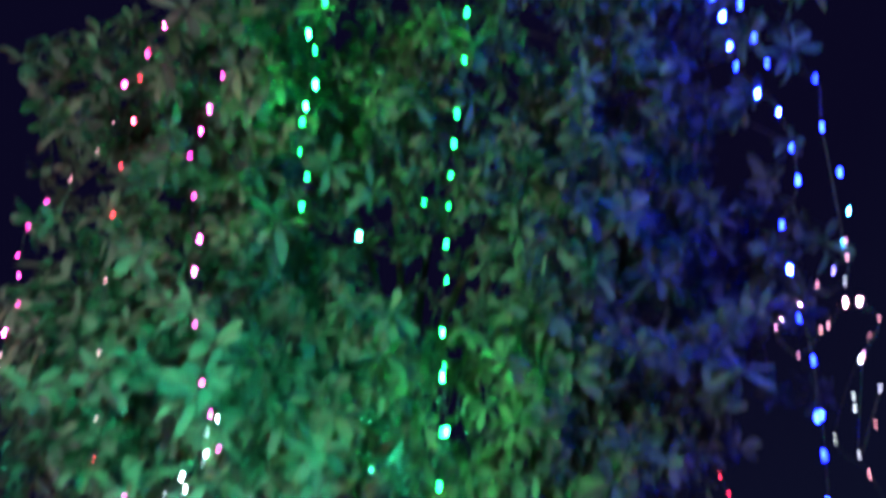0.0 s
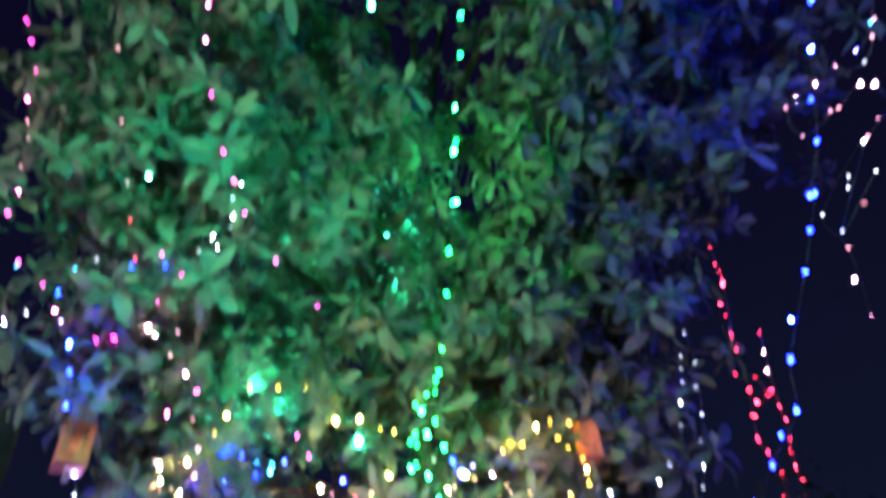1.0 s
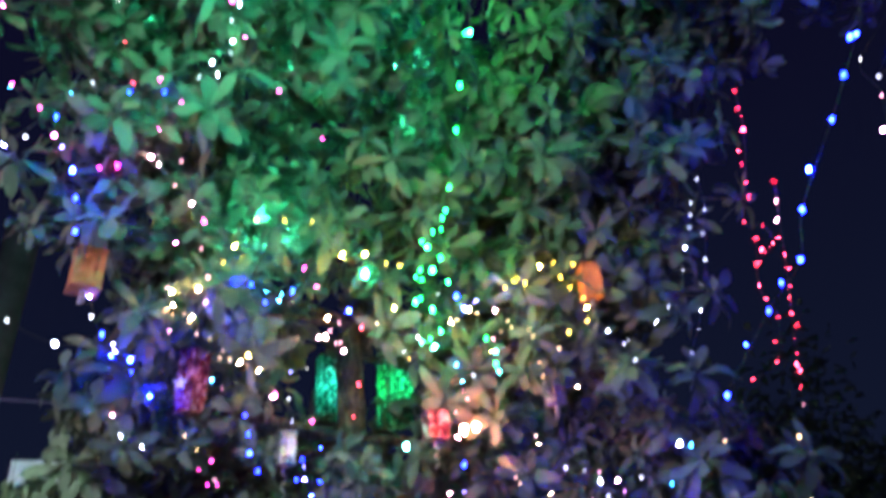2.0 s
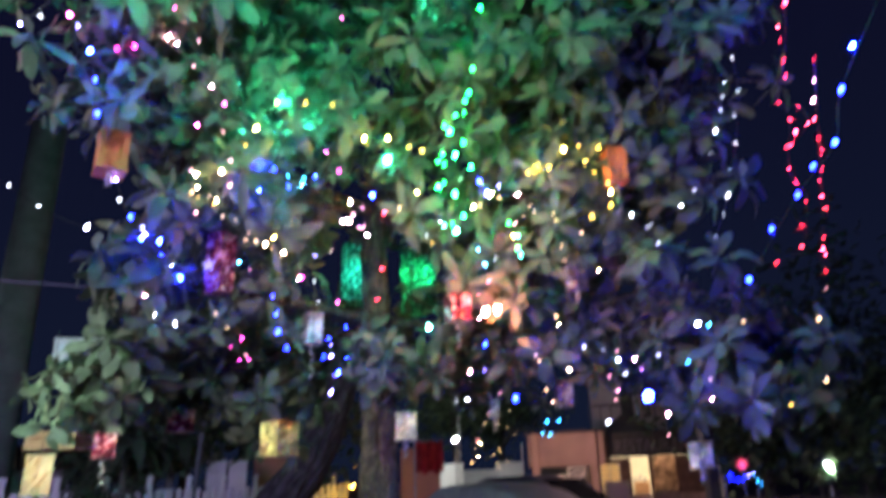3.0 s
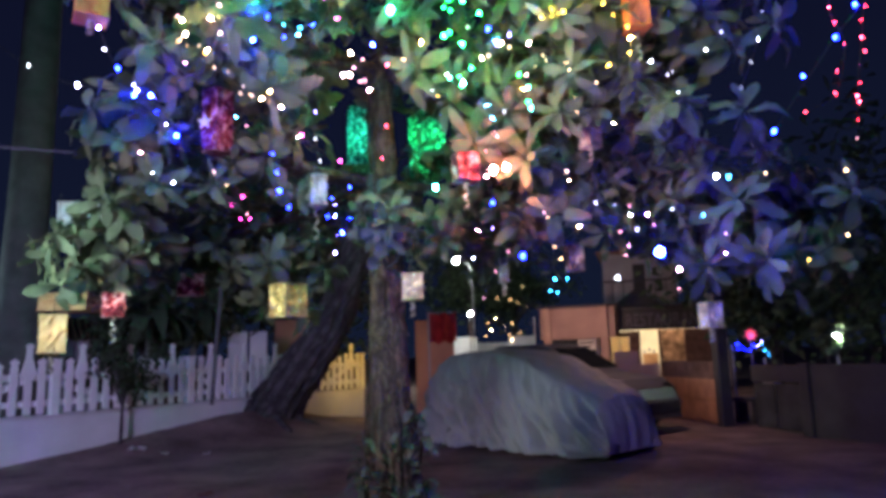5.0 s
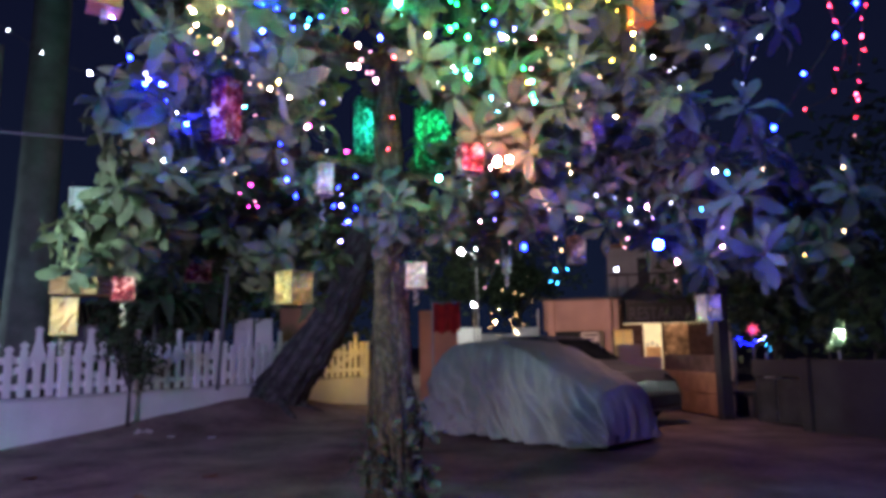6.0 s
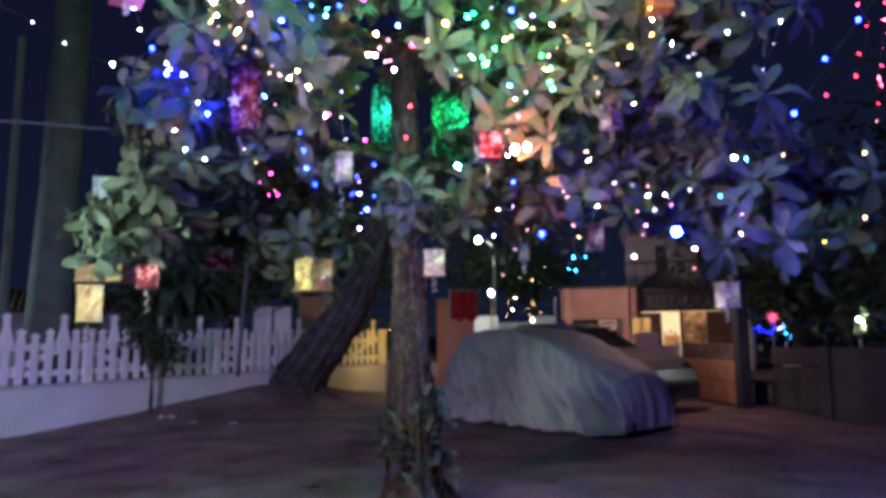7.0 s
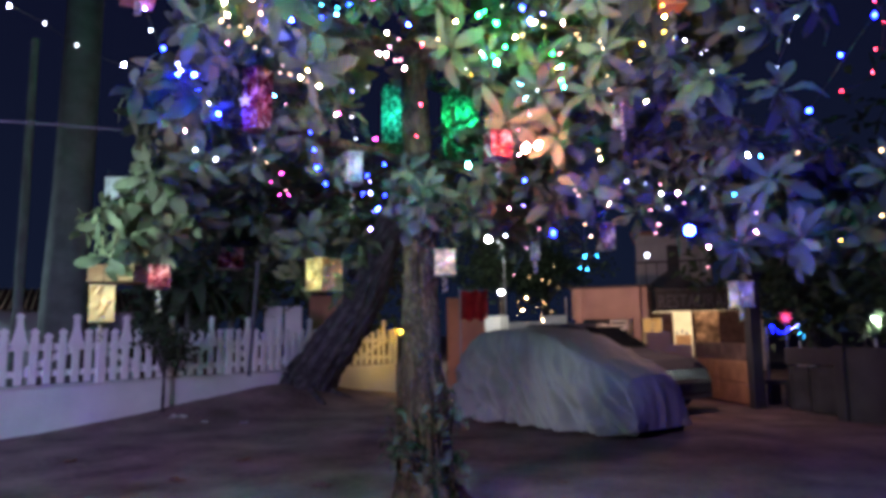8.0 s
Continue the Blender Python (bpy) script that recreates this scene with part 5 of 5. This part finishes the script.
lights([(1.96, 4.7, 2.33), (1.97, 4.7, 2.28), (1.82, 4.7, 2.1), (1.84, 4.7, 2.07), (2.01, 4.7, 2.01), (1.87, 4.7, 1.9), (1.9, 4.7, 1.83), (2.11, 4.7, 2.14)], 8, "mix warm white warm", "warm white lights among low leaves", 0.013, 60, 0.01)
lights([(1.53, 5.11, 2.48), (1.61, 5.1, 2.49)], 2, "salmon salmon", "pair of bright orange-red lights", 0.04, 170, 0.0)
lights([(1.39, 5, 1.9), (1.6, 5, 1.93), (1.52, 5, 1.81), (1.44, 5, 1.65)], 4, "white rose rose rose", "lights in a low loop", 0.014, 60, 0.0)
lights([(1.69, 4.8, 1.87), (1.69, 4.8, 1.86)], 1, "blue", "single large blue light", 0.03, 50, 0.0)
lights([(2.42, 4.6, 1.83), (2.42, 4.6, 1.82)], 1, "blue", "single large blue light", 0.034, 50, 0.0)
lights([(2.19, 4.6, 1.7), (2.19, 4.6, 1.69)], 1, "white", "single pale blue-white light bulb", 0.03, 60, 0.0)
lights([(1.94, 4.9, 1.74), (1.87, 4.9, 1.74), (1.84, 4.9, 1.67), (1.88, 4.9, 1.66)], 4, "cyan", "cyan lights hanging down", 0.012, 50, 0.01)
lights([(2.2, 4.6, 2.1), (2.28, 4.6, 2.09), (2.28, 4.6, 2.04), (2.37, 4.6, 2.04), (2.4, 4.6, 1.98), (2.22, 4.6, 1.95), (2.26, 4.6, 1.87), (2.24, 4.6, 1.82)], 9, "mix white rose rose", "rosy white lights bunched under leaves", 0.014, 60, 0.015)
lights([(2.46, 4.4, 2.02), (2.61, 4.4, 1.98), (2.71, 4.4, 1.88), (2.7, 4.4, 1.78), (2.47, 4.4, 1.71), (2.46, 4.4, 1.61)], 6, "white cyan warm rose rose rose", "mixed lights under leaves", 0.014, 60, 0.0)
lights([(2.69, 4.4, 2.18), (2.75, 4.4, 2.17), (2.93, 4.4, 2.18), (3.37, 4.52, 2.2)], 4, "white cyan warm warm", "warm lights along a branch", 0.018, 80, 0.0)
lights([(3.43, 4.72, 1.89), (3.17, 4.6, 1.75)], 2, "warm yellow", "yellow lights at a branch end", 0.022, 90, 0.0)
lights([(-0.02, 4.7, 2.8), (0.05, 4.7, 2.74), (-0.15, 4.7, 2.46), (-0.07, 4.7, 2.37), (-0.41, 4.7, 2.41), (-0.55, 4.7, 2.48), (-0.63, 4.7, 2.61)], 7, "cyan rose warm warm white white rose", "small lights among low leaves", 0.012, 60, 0.0)
lights([(-0.8, 4.9, 3.11), (-0.82, 4.9, 3.08), (-0.67, 4.9, 3.06), (-0.66, 4.9, 2.95), (-0.51, 4.9, 2.78)], 6, "mix violet white blue", "cool lights at the crown edge", 0.013, 60, 0.0)
lights([(0.54, 4.67, 3.52), (0.61, 4.74, 3.41), (0.29, 5.03, 2.77), (0.52, 5.14, 2.61)], 4, "pink", "pink lights in a loop", 0.014, 60, 0.01)
# lower foot of the tree and the lane
lights([(-1.74, 15.75, 1.77), (-1.78, 15.75, 1.38), (-1.72, 15.75, 0.71), (-1.71, 15.75, 0.14)], 4, "yellow", "warm yellow lights hanging by the white wall", 0.05, 7, 0.01)
lights([(-0.24, 24.4, 2.38), (0.51, 24.4, 2.13), (0.93, 24.4, 1.39), (1.17, 24.4, 1.76), (0.62, 24.4, 2.55), (1.47, 24.4, 2.03), (1.96, 24.4, 2.51)], 22, "warm", "warm fairy lights over the lane", 0.035, 60, 0.3, posts=True)
lights([(5.56, 14.6, 1.34), (5.76, 14.6, 1.29), (5.96, 14.6, 1.33), (6.13, 14.6, 1.41), (6.14, 14.6, 1.24), (6.14, 14.6, 1.07)], 18, "blue blue blue violet cyan cyan", "blue and cyan lights along a yard wall", 0.02, 12, 0.03, posts=True)
lamp("fence_string_light", "POINT", (-1.73, 15.2, 0.9), 5, (1.0, 0.68, 0.22), 0.05)


def build_red_star():
    c = Vector((5.96, 14.7, 1.55))
    o = thing("star_lantern", c, "small glowing red star lantern", "lantern")
    bm = bmesh.new()
    ring = [bm.verts.new((math.sin(i * math.pi / 7) * (0.13 if i % 2 == 0 else 0.05), 0, math.cos(i * math.pi / 7) * (0.13 if i % 2 == 0 else 0.05))) for i in range(14)]
    f_, b_ = bm.verts.new((0, -0.06, 0)), bm.verts.new((0, 0.06, 0))
    for i in range(14):
        bm.faces.new((ring[i], ring[(i + 1) % 14], f_))
        bm.faces.new((ring[(i + 1) % 14], ring[i], b_))
    part("points", bm, glow("star_glow", (1.0, 0.05, 0.14), 1.1), o)
    part("pole", tube(bmesh.new(), [(0, 0.05, -c.z - 0.1), (0, 0.05, 0.05)], 0.012, 6), STEEL, o)
    c = Vector((6.74, 12.9, 1.43))
    post_lamp(c, 0.055, "low white yard lamp among plants")


build_red_star()
leafy_mass("yard_plant", "pale leafy plant beside a yard lamp", (6.54, 12.8, 1.48), (0.28, 0.25, 0.35), 240, 0.16, FARLEAF, 31, 0.03, "plant")


# ---- litter on the soil ----
def litter(place, size, mat, label, seed):
    r = random.Random(seed)
    p = Vector(place)
    o = thing("litter", (p.x, p.y, mound(p.x, p.y) + 0.004), label, "litter", "litter on the soil", turn=r.uniform(0, 360))
    bm = bmesh.new()
    n = 5
    rows = [[bm.verts.new((size * (i / n - 0.5) * r.uniform(0.7, 1.1), size * 0.7 * (j / n - 0.5) * r.uniform(0.7, 1.1), abs(r.gauss(0, size * 0.10)))) for i in range(n + 1)] for j in range(n + 1)]
    for a, b in zip(rows, rows[1:]):
        for i in range(n):
            bm.faces.new((a[i], a[i + 1], b[i + 1], b[i]))
    bmesh.ops.solidify(bm, geom=bm.faces[:], thickness=0.003)
    part("sheet", bm, mat, o)


litter((-4.04, 10.55, 0.03), 0.26, PAPER, "crumpled white scrap of paper on soil", 1)
litter((-3.59, 10.51, 0.03), 0.12, PAPER, "small pale scrap on soil", 2)
litter((-2.98, 10.55, 0.03), 0.14, PAPER, "small pale scrap on soil", 3)
for i_, (gx, gy) in enumerate(((-3.49, 7.51, 0.0)[:2], (-1.73, 6.62, 0.0)[:2], (-0.35, 6.57, 0.0)[:2], (1.69, 6.95, 0.0)[:2], (-1.56, 7.6, 0.0)[:2])):
    litter((gx, gy, 0), 0.15, ROOF, "dry brown fallen leaf on soil", 10 + i_)


def build_banana(place, seed):
    r = random.Random(seed)
    p = Vector(place)
    o = thing("banana_plant", (p.x, p.y, 0), "broad-leaved garden plant drooping behind the fence", "plant")
    part("stem", tube(bmesh.new(), [(0, 0, -0.05), (0.05, 0, p.z)], [0.09, 0.06], 10), PALE, o)
    for k in range(9):
        bm = bmesh.new()
        a = k * 0.7 + r.uniform(-0.2, 0.2)
        L, w, lift = r.uniform(0.7, 1.1), r.uniform(0.16, 0.24), r.uniform(0.2, 0.6)
        last = None
        for i in range(9):
            f = i / 8
            q = Vector((0.05 + math.cos(a) * L * f, math.sin(a) * L * f, p.z + lift * math.sin(f * 2.4) - 0.75 * f * f))
            s = Vector((-math.sin(a), math.cos(a), 0)) * w * math.sin(math.pi * (0.08 + 0.9 * f)) * (1 + 0.15 * r.uniform(-1, 1))
            ring = [bm.verts.new(q - s + Vector((0, 0, 0.05))), bm.verts.new(q), bm.verts.new(q + s + Vector((0, 0, 0.05)))]
            if last:
                for j in (0, 1):
                    bm.faces.new((last[j], last[j + 1], ring[j + 1], ring[j]))
            last = ring
        part("frond", bm, FARLEAF, o, smooth=True)


build_banana((-5.75, 15.46, 2.21), 41)
build_banana((-6.05, 14.16, 2.21), 42)
